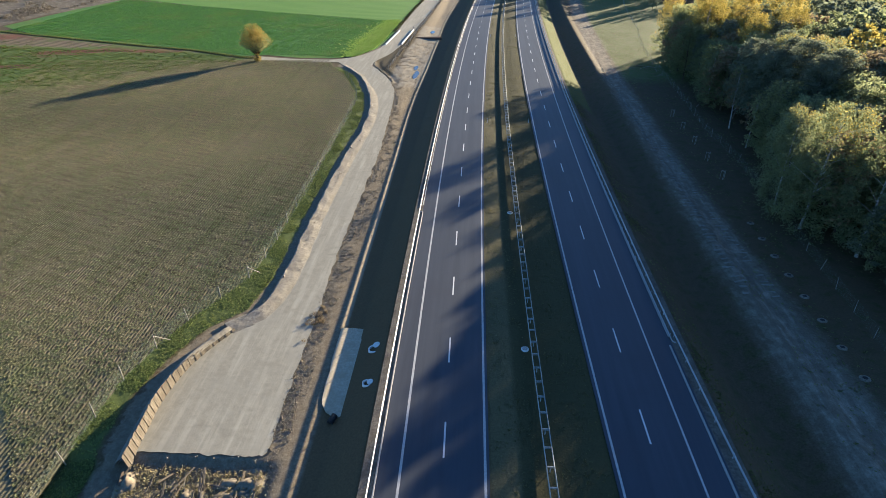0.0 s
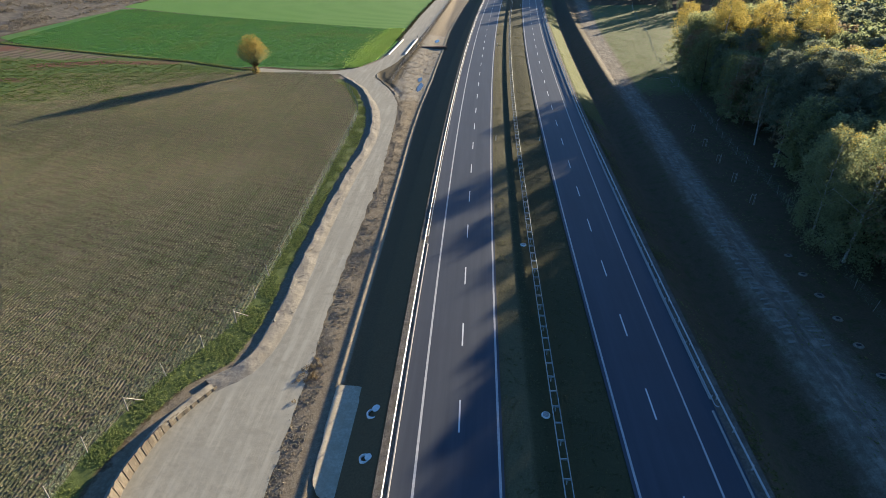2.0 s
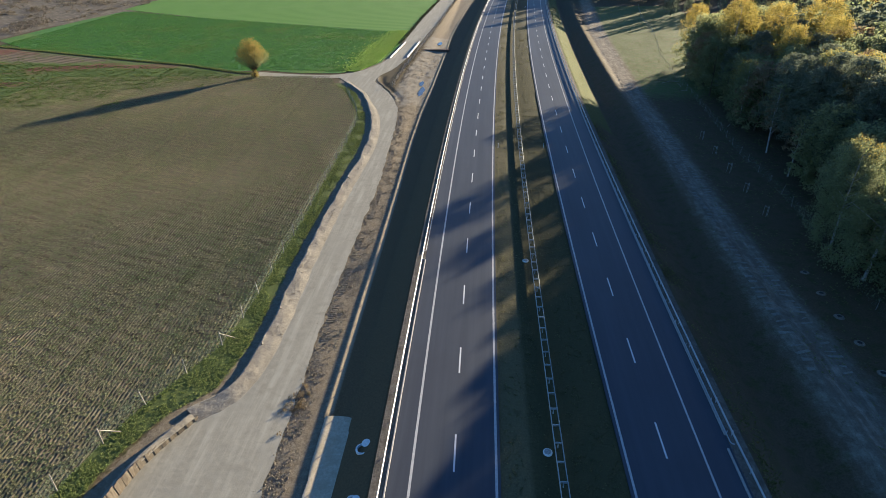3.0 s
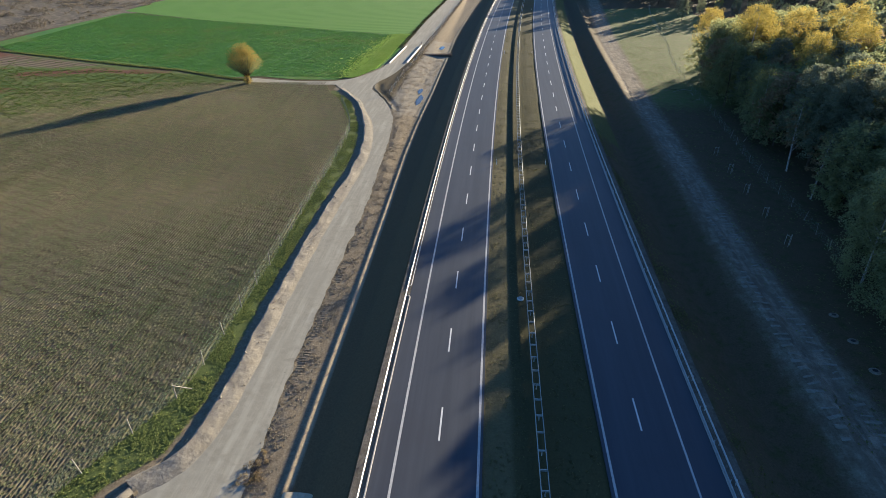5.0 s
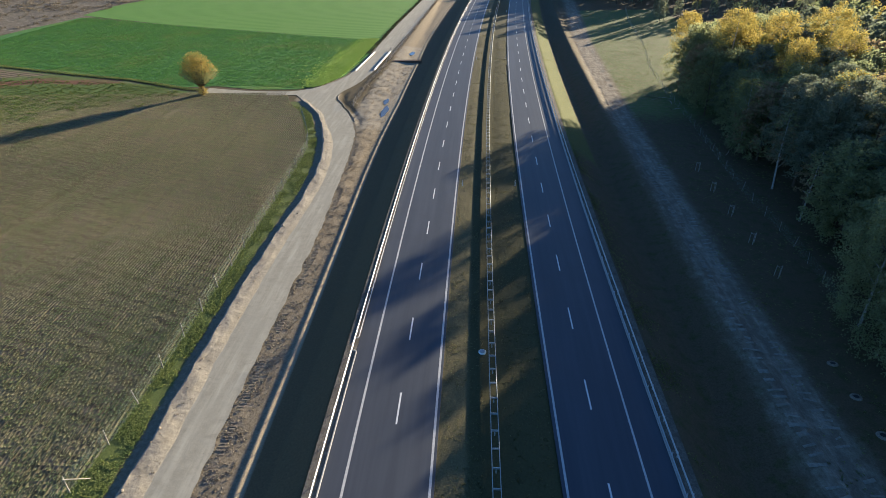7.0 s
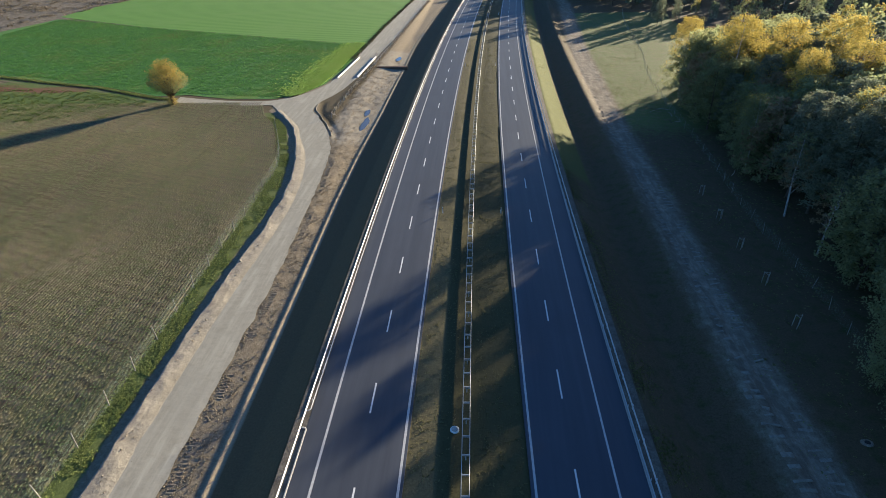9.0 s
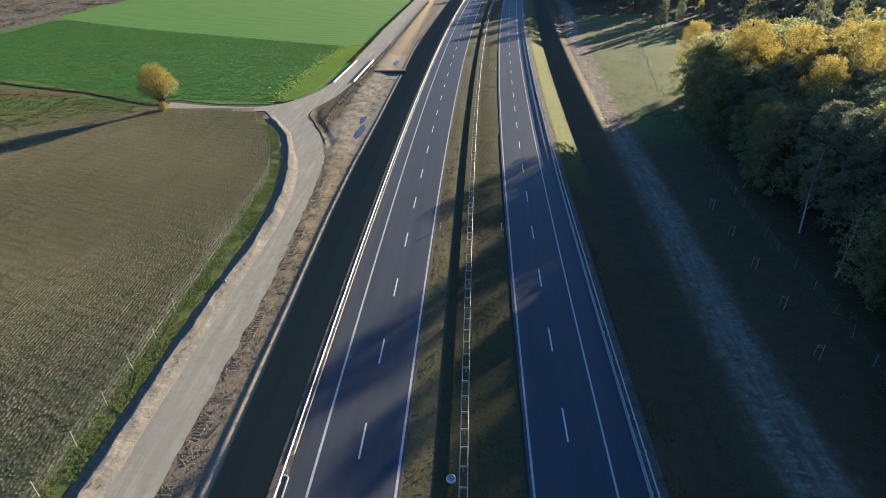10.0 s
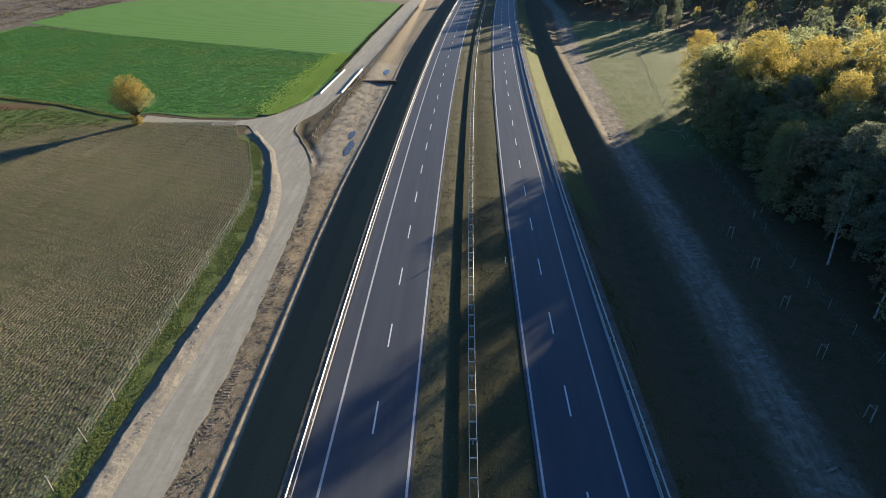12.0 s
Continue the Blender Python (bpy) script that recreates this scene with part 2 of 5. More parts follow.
# ---- lines of the plan ----
ROAD_Z = 1.55
GRAVEL_L = ((20, -31.0), (31, -32.2), (37.4, -33.0), (44, -32.0), (50, -29.9), (53.5, -26.9), (61, -25.9), (79, -26.6), (100, -26.8),
            (121, -26.4), (134, -27.2), (147, -29.6), (158, -33.0), (167, -36.2), (173, -39.8), (179.5, -43.9))
GRAVEL_R = ((20, -18.6), (32.6, -19.2), (44.6, -19.6), (52.6, -19.8), (68.6, -20.5), (90, -20.7), (106, -20.8), (119, -21.5), (129, -22.0),
            (146.5, -23.4), (152, -24.1), (160, -26.3), (167, -28.8), (174, -32.0), (179.2, -35.0))
FIELD_R = ((20, -36.9), (35.8, -37.7), (41.3, -37.7), (45.6, -36.9), (50.6, -35.5), (55.2, -33.4), (60, -31.3), (67, -30.7), (76, -30.7), (95, -31.0),
           (138, -32.4), (150, -34.5), (160, -38.0), (169, -41.5), (176, -46.0), (186, -50.0))


def along(table, y):
    t = np.asarray(table)
    return np.interp(y, t[:, 0], t[:, 1])


def ditch_z(y):
    return np.interp(y, (0, 50, 60, 86, 105, 130, 150, 178, 224, 260, 420), (-0.05, -0.06, -0.08, -0.15, -0.26, -0.48, -0.56, -0.52, -0.74, -1.1, -1.3))


def smooth01(v):
    v = np.clip(v, 0, 1)
    return v * v * (3 - 2 * v)


def terrain(x, y):
    """Height of the ground sheet."""
    x, y = np.broadcast_arrays(np.asarray(x, float), np.asarray(y, float))
    u = x - curve_x(y)
    zb = ditch_z(y)
    rim = np.interp(y, (0, 150, 170, 185, 230, 420), (-19.6, -22.5, -25.0, -27.5, -25.5, -20.5))
    far = np.clip((y - 430) / 200, 0, 1)
    left = np.where(x < rim, -0.05, -0.05 + (zb + 0.05) * smooth01((x - rim) / np.maximum(-18.6 - rim, 0.8)))
    bank = zb + (1.45 - zb) * np.clip((u + 14.0) / 3.6, 0, 1)
    z = np.where(u > -14.0, bank, left)
    # median: a shallow grassed trough; right verge, ditch and rim
    med = 1.50 - 0.16 * smooth01(1 - np.abs(u - 5.6) / 3.2)
    z = np.where((u > -10.4) & (u < 22.0), np.where((u > 1.0) & (u < 10.6), med, 1.42), z)
    rz = np.interp(u, (22.0, 22.6, 26.6, 27.6, 29.0, 33.0, 34.0, 36.0, 60.0), (1.45, 1.40, -1.25, -1.75, -1.75, -0.1, 0.25, -0.35, -0.4))
    z = np.where(u >= 22.0, rz, z)
    # the verge breaks off at the lip of the ditch, a step shaped to catch sun
    lip = -16.15 + 3.68 * zb
    z = np.where(u < -14.0, z + 0.09 * smooth01((lip + 0.35 - u) / 0.7) * smooth01((u - lip + 4.0) / 2.0) - 0.07 * smooth01((u - lip + 0.35) / 0.7), z)
    # hollow by the junction
    edge_x = np.interp(y, (158, 160, 167, 174, 179, 184, 188), (-24.6, -25.1, -27.6, -30.6, -33.2, -34.0, -34.0))
    z = z - 0.22 * smooth01(1 - np.abs(x - edge_x - 0.5) / 1.3) * smooth01((y - 157) / 4) * smooth01((188 - y) / 4)
    # ground falls away before the end of the gravel pad
    pad = (x < -13) & (x > -45)
    z = np.where(pad & (y < 31.5), z - 0.65 * smooth01((32.6 - y) / 2.6) * smooth01((x + 45) / 6) * smooth01((-17 - x) / 3), z)
    return z * (1 - far) + far * 0.0


# ---- ground sheet ----
def spread(parts):
    out = []
    for a, b, step in parts:
        out.extend(np.arange(a, b, step))
    out.append(parts[-1][1])
    return np.array(out)


gx = spread([(-2600, -600, 400), (-600, -120, 20), (-120, -46, 2.0), (-46, -8, 0.4), (-8, 20, 1.0), (20, 46, 0.45), (46, 90, 1.5), (90, 300, 15), (300, 2600, 380)])
gy = spread([(-400, 0, 50), (0, 16, 4), (16, 130, 0.6), (130, 260, 0.9), (260, 440, 2.5), (440, 700, 20), (700, 4000, 300)])
X, Y = np.meshgrid(gx, gy)
Z = terrain(X, Y)
rough = np.array([[wobble(x, y, 0.35, 3) * 0.5 + wobble(x, y, 1.3, 5) * 0.35 for x in gx] for y in gy])
clods = np.array([[wobble(x, y, 2.1, 9) if -28 < x < -17 and y < 232 else 0.0 for x in gx] for y in gy])
U = X - curve_x(Y)
open_soil = ((U < -10.8) & (X > -46)) | (U > 23.0)
glim, grim, flim = along(GRAVEL_L, Y), along(GRAVEL_R, Y), along(FIELD_R, Y)
clear = np.maximum(glim - X, X - grim)
clear = np.minimum(np.where(Y < 180, clear, 5), X - flim)
clear = np.where((Y > 172) & (X < -27.5), -1, clear)
clear = np.where((Y > 34) & (Y < 54) & (X > -18.5), np.maximum(np.abs(Y - 44) - 8, 0) + np.maximum(X + 11.5, 0), clear)
bench = X - curve_x(Y) + 16.8 + np.clip((Y - 60) / 90, 0, 2.3)
clear = np.where(X > -23, np.minimum(clear, np.maximum(np.abs(bench) - 1.3, 0) * 0.8), clear)
rough = rough * np.clip(clear / 1.2, 0, 1) * np.where(U > 33, 0.45, 1.0)
Z = Z + np.where(open_soil & (Y < 440), 0.13 * rough, 0) + np.where((X > -27) & (X < -17.5) & (Y < 230), 0.10 * rough + 0.06 * clods * np.clip(clear / 0.8, 0, 1), 0)
nx, ny = len(gx), len(gy)
idx = np.arange(nx * ny).reshape(ny, nx)
quads = np.stack([idx[:-1, :-1], idx[:-1, 1:], idx[1:, 1:], idx[1:, :-1]], -1).reshape(-1, 4)
ground_me = bpy.data.meshes.new("ground")
ground_me.from_pydata(np.stack([X, Y, Z], -1).reshape(-1, 3).tolist(), [], quads.tolist())
ground_me.materials.append(M["soil"])
ground_me.shade_smooth()


def cover(name, metres):
    a = ground_me.attributes.new(name, "FLOAT", "POINT")
    a.data.foreach_set("value", np.clip(metres, -50, 50).reshape(-1).astype(np.float32))


gl, gr, fr = along(GRAVEL_L, Y), along(GRAVEL_R, Y), along(FIELD_R, Y)
cover("d_bare", np.minimum(np.minimum(X - (gl - 2.2), -15.0 - U), 430 - Y))
fence_x = np.interp(Y, (150, 164, 172, 198, 213, 228, 260, 400), (-23.5, -27.5, -28.0, -27.6, -26.6, -26.0, -24.5, -20))
cover("d_sandy", np.minimum(np.minimum(X - fence_x, -17.4 - X), np.minimum((Y - 156) * 0.4, (250 - Y) * 0.3)))
# line where the road bank's shade ends and sun comes under the rail
sun_strip_u = -16.15 + 3.68 * ditch_z(Y)
# painted shade, from the sunlit strip up to the shoulder
cover("d_bank_shade", np.minimum(U - sun_strip_u - 0.35, -10.6 - U))
cover("d_sun_strip", np.minimum(0.36 - np.abs(U - sun_strip_u), Y - 51))
cover("d_dark", np.minimum(np.minimum(X - np.interp(Y, (166, 175, 188, 198, 222), (-28.5, -32.5, -34.6, -31.5, -28.9)) + 0.5, fence_x + 0.5 - X), np.minimum(Y - 168, 232 - Y)))
cover("d_grass", np.where(Y < 178, np.minimum(X - (fr - 0.8), gl - np.interp(Y, (46, 54), (2.7, 2.0)) - X), -1.0))
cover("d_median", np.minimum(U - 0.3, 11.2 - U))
# painted shade from left of the barrier to the median's right edge
cover("d_median_shade", np.minimum(U - 3.1, 11.2 - U))
cover("d_verge", np.minimum(np.minimum(U - 21.6, 27.2 - U), (Y - 138) * 0.2))
TRACK_Y = (20, 42, 56, 75, 100, 130, 152, 172, 207, 256, 360)
TRACK_L = (32.5, 32.6, 33.0, 33.2, 33.6, 34.3, 34.9, 34.9, 36.5, 39.3, 48.2)
TRACK_R = (39.0, 39.2, 39.0, 38.4, 38.4, 39.4, 40.0, 40.6, 42.4, 45.0, 53.9)
tl = np.interp(Y, TRACK_Y, TRACK_L)
tr = np.interp(Y, TRACK_Y, TRACK_R)
cover("d_track", np.minimum(X - tl, tr - X) + 0.1)
cover("d_meadow", np.minimum(np.minimum(X - tr, 90 - X), np.minimum((Y - 164) * 0.13, 330 - Y)))
cover("d_scrub", np.where(X < -45, np.maximum(np.minimum(Y - 300, 400), np.minimum(-217 - X, Y - 235)), -5))
cover("d_margin", np.minimum(np.minimum(X + 219, -209 - X), np.minimum(Y - 240, 352 - Y)))
ground = thing("ground", ground_me, "bare brown soil, weeds and grass banks beside the road", "ground", kind="structure")

# ---- fields, flat sheets over the soil ----


def field_material(name, stops, row_step, turn, rows=0.5, fine_scale=3.0, patch=None, bump=0.5, dist=0.15, weeds=None, relief=0.3):
    n = Nodes(name, 0.95, 0, 0.15)
    fine = n.noise(fine_scale, 6, 0.75)
    wave = n.t.nodes.new("ShaderNodeTexWave")
    wave.wave_type, wave.bands_direction = "BANDS", "X"
    wave.inputs["Scale"].default_value = 0.314159 / row_step
    wave.inputs["Distortion"].default_value = 1.2
    wave.inputs["Detail"].default_value = 3
    wave.inputs["Detail Scale"].default_value = 1.5
    n.link(n.stretch(1, 1, 1, turn), wave.inputs["Vector"])
    f = n.math("ADD", n.math("MULTIPLY", fine, 1 - rows), n.math("MULTIPLY", wave.outputs[1], rows))
    col = n.ramp(f, stops)
    if patch:
        col = n.mix(n.span(n.noise(0.045, 5, 0.6), 0.48, 0.66), col, n.ramp(fine, [(0.3, patch[0]), (0.7, patch[1])]))
    if weeds:
        lanes = n.noise(1.0, 4, 0.65, n.stretch(0.75, 0.022, 1))
        col = n.mix(n.math("MULTIPLY", n.span(lanes, 0.50, 0.66), 0.6), col, n.ramp(fine, [(0.3, (0.13, 0.104, 0.065)), (0.7, (0.225, 0.185, 0.117))]))
        col = n.mix(n.span(lanes, 0.47, 0.34), col, n.ramp(fine, [(0.3, (0.05, 0.05, 0.022)), (0.7, (0.11, 0.105, 0.048))]))
        col = n.mix(n.span(n.math("ADD", n.attr("d_weeds"), n.math("MULTIPLY", n.math("SUBTRACT", n.noise(0.12, 5, 0.7), 0.5), 45.0)), -4, 6),
                    col, n.ramp(fine, [(0.3, weeds[0]), (0.7, weeds[1])]))
        till = n.t.nodes.new("ShaderNodeTexWave")
        till.wave_type, till.bands_direction = "BANDS", "Y"
        till.inputs["Scale"].default_value, till.inputs["Distortion"].default_value = 0.17, 1.5
        n.link(n.stretch(1, 1, 1, 0.36), till.inputs["Vector"])
        col = n.mix(n.span(n.math("ADD", n.attr("d_tilled"), n.math("MULTIPLY", n.math("SUBTRACT", n.noise(0.25, 4, 0.6), 0.5), 8.0)), -1, 2),
                    col, n.ramp(n.math("ADD", n.math("MULTIPLY", till.outputs[1], 0.5), n.math("MULTIPLY", fine, 0.5)), [(0.3, (0.085, 0.066, 0.040)), (0.7, (0.20, 0.155, 0.10))]))
        red = n.math("MULTIPLY", n.span(n.noise(0.05, 4, 0.6, n.stretch(0.4, 1.6, 1, 0.15)), 0.52, 0.60), n.span(n.attr("d_weeds"), 8, 16))
        col = n.mix(red, col, n.ramp(fine, [(0.3, (0.10, 0.045, 0.028)), (0.7, (0.20, 0.095, 0.055))]))
    n.colour(col)
    n.bump(n.math("ADD", n.math("MULTIPLY", fine, 1 - relief), n.math("MULTIPLY", wave.outputs[1], relief)), bump, dist)
    return n.mat


def flat_sheet(name, outline, z, mat, weeds=None, cell=0.0):
    """A level polygon; outline in plan order."""
    bm = bmesh.new()
    vs = [bm.verts.new((x, y, z)) for x, y in outline]
    bm.faces.new(vs)
    bmesh.ops.triangulate(bm, faces=bm.faces[:])
    if cell:
        lo, hi = [min(v.co[i] for v in bm.verts) for i in (0, 1)], [max(v.co[i] for v in bm.verts) for i in (0, 1)]
        for ax in (0, 1):
            for c in np.arange(lo[ax] + cell, hi[ax], cell):
                no = (1, 0, 0) if ax == 0 else (0, 1, 0)
                bmesh.ops.bisect_plane(bm, geom=bm.verts[:] + bm.edges[:] + bm.faces[:], plane_co=Vector(no) * c, plane_no=no)
    me = to_mesh(name, bm, mat)
    for p in me.polygons:
        if p.normal.z < 0:
            p.flip()
    if weeds:
        tl = me.attributes.new("d_tilled", "FLOAT", "POINT")
        tl.data.foreach_set("value", [tilled_depth(v.co.x, v.co.y) for v in me.vertices])
        a = me.attributes.new("d_weeds", "FLOAT", "POINT")
        a.data.foreach_set("value", [weeds(v.co.x, v.co.y) for v in me.vertices])
    return me


def smooth_line(pts, step=2.0, jag=0.0, seed=1):
    """Points through pts by a Catmull-Rom curve, with a ragged edge."""
    p = [Vector((*q, 0)) for q in pts]
    p = [2 * p[0] - p[1]] + p + [2 * p[-1] - p[-2]]
    out = []
    for a, b, c, d in zip(p, p[1:], p[2:], p[3:]):
        n = max(1, int((c - b).length / step))
        for i in range(n):
            t = i / n
            q = 0.5 * ((2 * b) + (c - a) * t + (2 * a - 5 * b + 4 * c - d) * t * t + (3 * b - a - 3 * c + d) * t ** 3)
            out.append((q.x + jag * wobble(q.x, q.y, 0.5, seed), q.y + jag * wobble(q.x, q.y, 0.5, seed + 9)))
    out.append((p[-2].x, p[-2].y))
    return out


def weed_depth(x, y):
    """Metres beyond the line where the stubble turns to weeds."""
    ax, ay, bx, by = -85.0, 186.0, -165.0, 120.0
    dx, dy = bx - ax, by - ay
    return (dy * (x - ax) - dx * (y - ay)) / math.hypot(dx, dy)


def tilled_depth(x, y):
    """Metres inside the wedge of bare tilled earth below the balk."""
    edge_y = float(np.interp(-x, (77, 83, 105, 127, 190, 230), (188.2, 190.0, 201.0, 208.0, 231.5, 246.0)))
    return min(edge_y - y, y - edge_y + float(np.interp(-x, (95, 125, 170, 210), (0.0, 5.0, 15.0, 22.0))))


crop_mat = field_material("stubble_soil", [(0.25, (0.060, 0.054, 0.032)), (0.5, (0.122, 0.108, 0.065)), (0.75, (0.215, 0.187, 0.114))], 0.45, -0.045,
                          0.35, 4.0, ((0.085, 0.095, 0.04), (0.155, 0.158, 0.07)), 0.7, 0.10, ((0.06, 0.095, 0.02), (0.13, 0.175, 0.045)), 0.6)
edge = [(x, y) for y, x in FIELD_R]
crop_outline = smooth_line(edge, 3) + [(-60, 187.3), (-76, 188.2), (-83, 190.6), (-105, 201.5), (-127, 208.5), (-190, 232), (-420, 320), (-420, 20)]
crop_field = thing("field", flat_sheet("field", crop_outline, 0.0, crop_mat, weed_depth, 12.0), "brown stubble field with rows of withered green plants", "field", kind="structure")
beet_mat = field_material("green_crop", [(0.25, (0.035, 0.10, 0.024)), (0.5, (0.065, 0.175, 0.040)), (0.8, (0.115, 0.26, 0.065))], 0.6, 0.35, 0.2, 1.6,
                          ((0.08, 0.14, 0.022), (0.15, 0.21, 0.045)), 0.8, 0.35)
beet_outline = [(-41.5, 195.5), (-37.6, 205), (-36.2, 222), (-40.3, 262), (-89.2, 283.3), (-149.2, 309.3), (-207, 335.5), (-212, 300), (-214.5, 252), (-190, 235),
                (-127, 211.5), (-105, 204.5), (-83, 193.6), (-74, 194.6), (-61, 190.4), (-48, 190.1)]
beet_field = thing("field", flat_sheet("green_field", beet_outline, 0.02, beet_mat), "dark green leafy crop field", "field", kind="structure")
wheat_mat = field_material("young_cereal", [(0.25, (0.070, 0.165, 0.026)), (0.5, (0.096, 0.215, 0.036)), (0.8, (0.135, 0.265, 0.052))], 4.2, 1.45, 0.30, 2.5,
                           ((0.085, 0.19, 0.034), (0.13, 0.25, 0.05)), 0.5, 0.12)
wheat_outline = [(-36.2, 223), (-34.8, 262), (-33.8, 300), (-30.0, 385), (-34, 398), (-80, 425), (-150, 440), (-196, 433), (-207, 413), (-214, 376), (-211, 343.5), (-149.2, 309.6), (-89.2, 283.6), (-40.3, 262.3)]
wheat_field = thing("field", flat_sheet("cereal_field", wheat_outline, 0.02, wheat_mat), "bright light green field of young cereal", "field", kind="structure")

# ---- gravel service road ----
gl_pts = [(x, y) for y, x in GRAVEL_L if y >= 31]
gr_pts = [(x, y) for y, x in GRAVEL_R if y >= 32]
outline = smooth_line(gl_pts, 1.5, 0.7) + smooth_line([(-47, 184.2), (-61, 184.8), (-75.0, 187.6)], 2, 0.3)
outline += smooth_line([(-75.6, 192.6), (-61, 188.8), (-48, 188.5), (-41.4, 194.3), (-37.3, 204.1), (-35.6, 222), (-34.2, 262), (-33.2, 300), (-29.1, 389), (-26, 420)], 3, 0.3)
outline += smooth_line([(-20.5, 420), (-24.5, 303), (-27.2, 255), (-28.9, 221.3), (-31.5, 197.5), (-34.6, 187.5), (-35.3, 183)], 3, 0.3)
outline += smooth_line(gr_pts[::-1], 0.35, 0.3, 4)
scarp = [(-19.2 - 13.0 * k / 44, 32.1 + 0.35 * wobble(k, 0, 0.25, 3) + 0.12 * wobble(k, 0, 1.3, 6)) for k in range(45)]
outline += scarp[1:-1]
gravel_me = flat_sheet("gravel_road", outline, 0.03, M["gravel"])
gravel_road = thing("gravel_road", gravel_me, "pale grey crushed stone service road with a side track", "road", kind="structure")

# ---- the two carriageways ----
Y0, Y1 = -150.0, 470.0


def carriageway(u_left, u_right, marks, dash_u, label, first_dash):
    sec = [(u_left, 0.0), (u_right, 0.0), (u_right, -0.14), (u_left, -0.14)]
    ob = thing("road", sweep("road", sec, road_path(0, ROAD_Z, Y0, Y1), M["asphalt"]), label, "road", kind="structure")
    for u, w in marks:
        part("edge_line", sweep("edge_line", [(u - w / 2, 0.0), (u + w / 2, 0.0), (u + w / 2, -0.003), (u - w / 2, -0.003)], road_path(0, ROAD_Z + 0.006, Y0, Y1), M["line"]), ob)
    me = sweep("lane_dash", [(-0.08, 0.0), (0.08, 0.0), (0.08, -0.003), (-0.08, -0.003)], [(0, -4.0, 0), (0, 0, 0)], M["paint"])
    y = first_dash
    while y < Y1:
        d = part("lane_dash", me, ob, at=(dash_u + float(curve_x(y - 2)), y, ROAD_Z + 0.006))
        d.rotation_euler.z = -math.atan((y - 107) / 4000)
        y += 12.0
    return ob


left_road = carriageway(-9.15, 0.45, ((-7.15, 0.22), (0.1, 0.22)), -3.55, "dark grey asphalt carriageway with white lane markings", -144.3)
right_road = carriageway(10.95, 20.70, ((11.35, 0.20), (18.05, 0.18)), 14.8, "dark asphalt carriageway shaded by the wood", -141.85)

# ---- guard rails ----
BEAM = [(0.0, 0.14), (0.04, 0.10), (0.04, 0.045), (0.0, 0.0), (0.04, -0.045), (0.04, -0.10), (0.0, -0.14), (-0.02, -0.14), (-0.02, 0.14)]


def flare(u, y):
    """The outer rail of the shaded carriageway swings out a little at its near end."""
    return float(np.interp(y, (26, 36, 50), (0.42, 0.2, 0.0))) if u > 20 else 0.0


def guard_rail(u, z, y0, y1, face, label, post_step=4.0):
    """face: +1 where the beam's waves look towards +x."""
    rail = empty("guard_rail", (float(curve_x(y0)) + u, y0, z), label, "guard rail", "guard rails")
    inv = Matrix.Translation(-Vector(rail.location))
    low = u < 0
    sec = [(face * s, 0.8 * h + 0.50) if low else (face * s, h + 0.60) for s, h in BEAM]
    me = sweep("beam", sec, [(x + flare(u, y), y, h) for x, y, h in road_path(u, z, y0, y1)], M["zinc"], smooth=False)
    me.transform(inv)
    part("beam", me, rail)
    bm = box_bm((0.06, 0.10, 0.76 if low else 0.85), (-face * 0.08, 0, 0.225 if low else 0.27), 0.0)
    box_bm((0.10, 0.05, 0.10), (-face * 0.03, 0, 0.50 if low else 0.60), 0.0, bm)
    pm = to_mesh("post", bm, M["zinc"])
    y = y0 + 1.0
    while y < min(y1, y0 + 540):
        part("post", pm, rail, at=(float(curve_x(y)) + u + flare(u, y) - rail.location.x, y - y0, 0))
        y += post_step
    return rail


guard_rail(-9.60, 1.5, -148, 470, 1, "galvanised steel guard rail along the carriageway's outer edge")
guard_rail(21.12, 1.5, -148, 470, -1, "galvanised steel guard rail beside the shaded carriageway")


def median_barrier():
    """Two beams tied by a spacer every two metres, on single posts."""
    u0, y0, z = 5.6, -67.0, 1.36
    rail = empty("median_barrier", (u0 + float(curve_x(y0)), y0, z), "double sided galvanised guard rail in the grass median", "guard rail", "guard rails")
    inv = Matrix.Translation(-Vector(rail.location))
    for side in (-1, 1):
        sec = [(side * (0.33 + s), h + 0.62) for s, h in BEAM]
        me = sweep("beam", sec, road_path(u0, z, y0, 470.0), M["oldzinc"])
        me.transform(inv)
        part("beam", me, rail)
    bm = box_bm((0.66, 0.08, 0.07), (0, 0, 0.70))
    box_bm((0.66, 0.02, 0.07), (0, 0, 0.54), 0, bm)
    spacer = to_mesh("spacer", bm, M["oldzinc"])
    post = to_mesh("post", box_bm((0.10, 0.06, 0.95), (0, 0, 0.22)), M["oldzinc"])
    y = -65.1
    i = 0
    while y < 300:
        at = (u0 + float(curve_x(y)) - rail.location.x, y - y0, 0)
        part("spacer", spacer, rail, at=at)
        if i % 2 == 0:
            part("post", post, rail, at=at)
        y += 2.0
        i += 1


median_barrier()

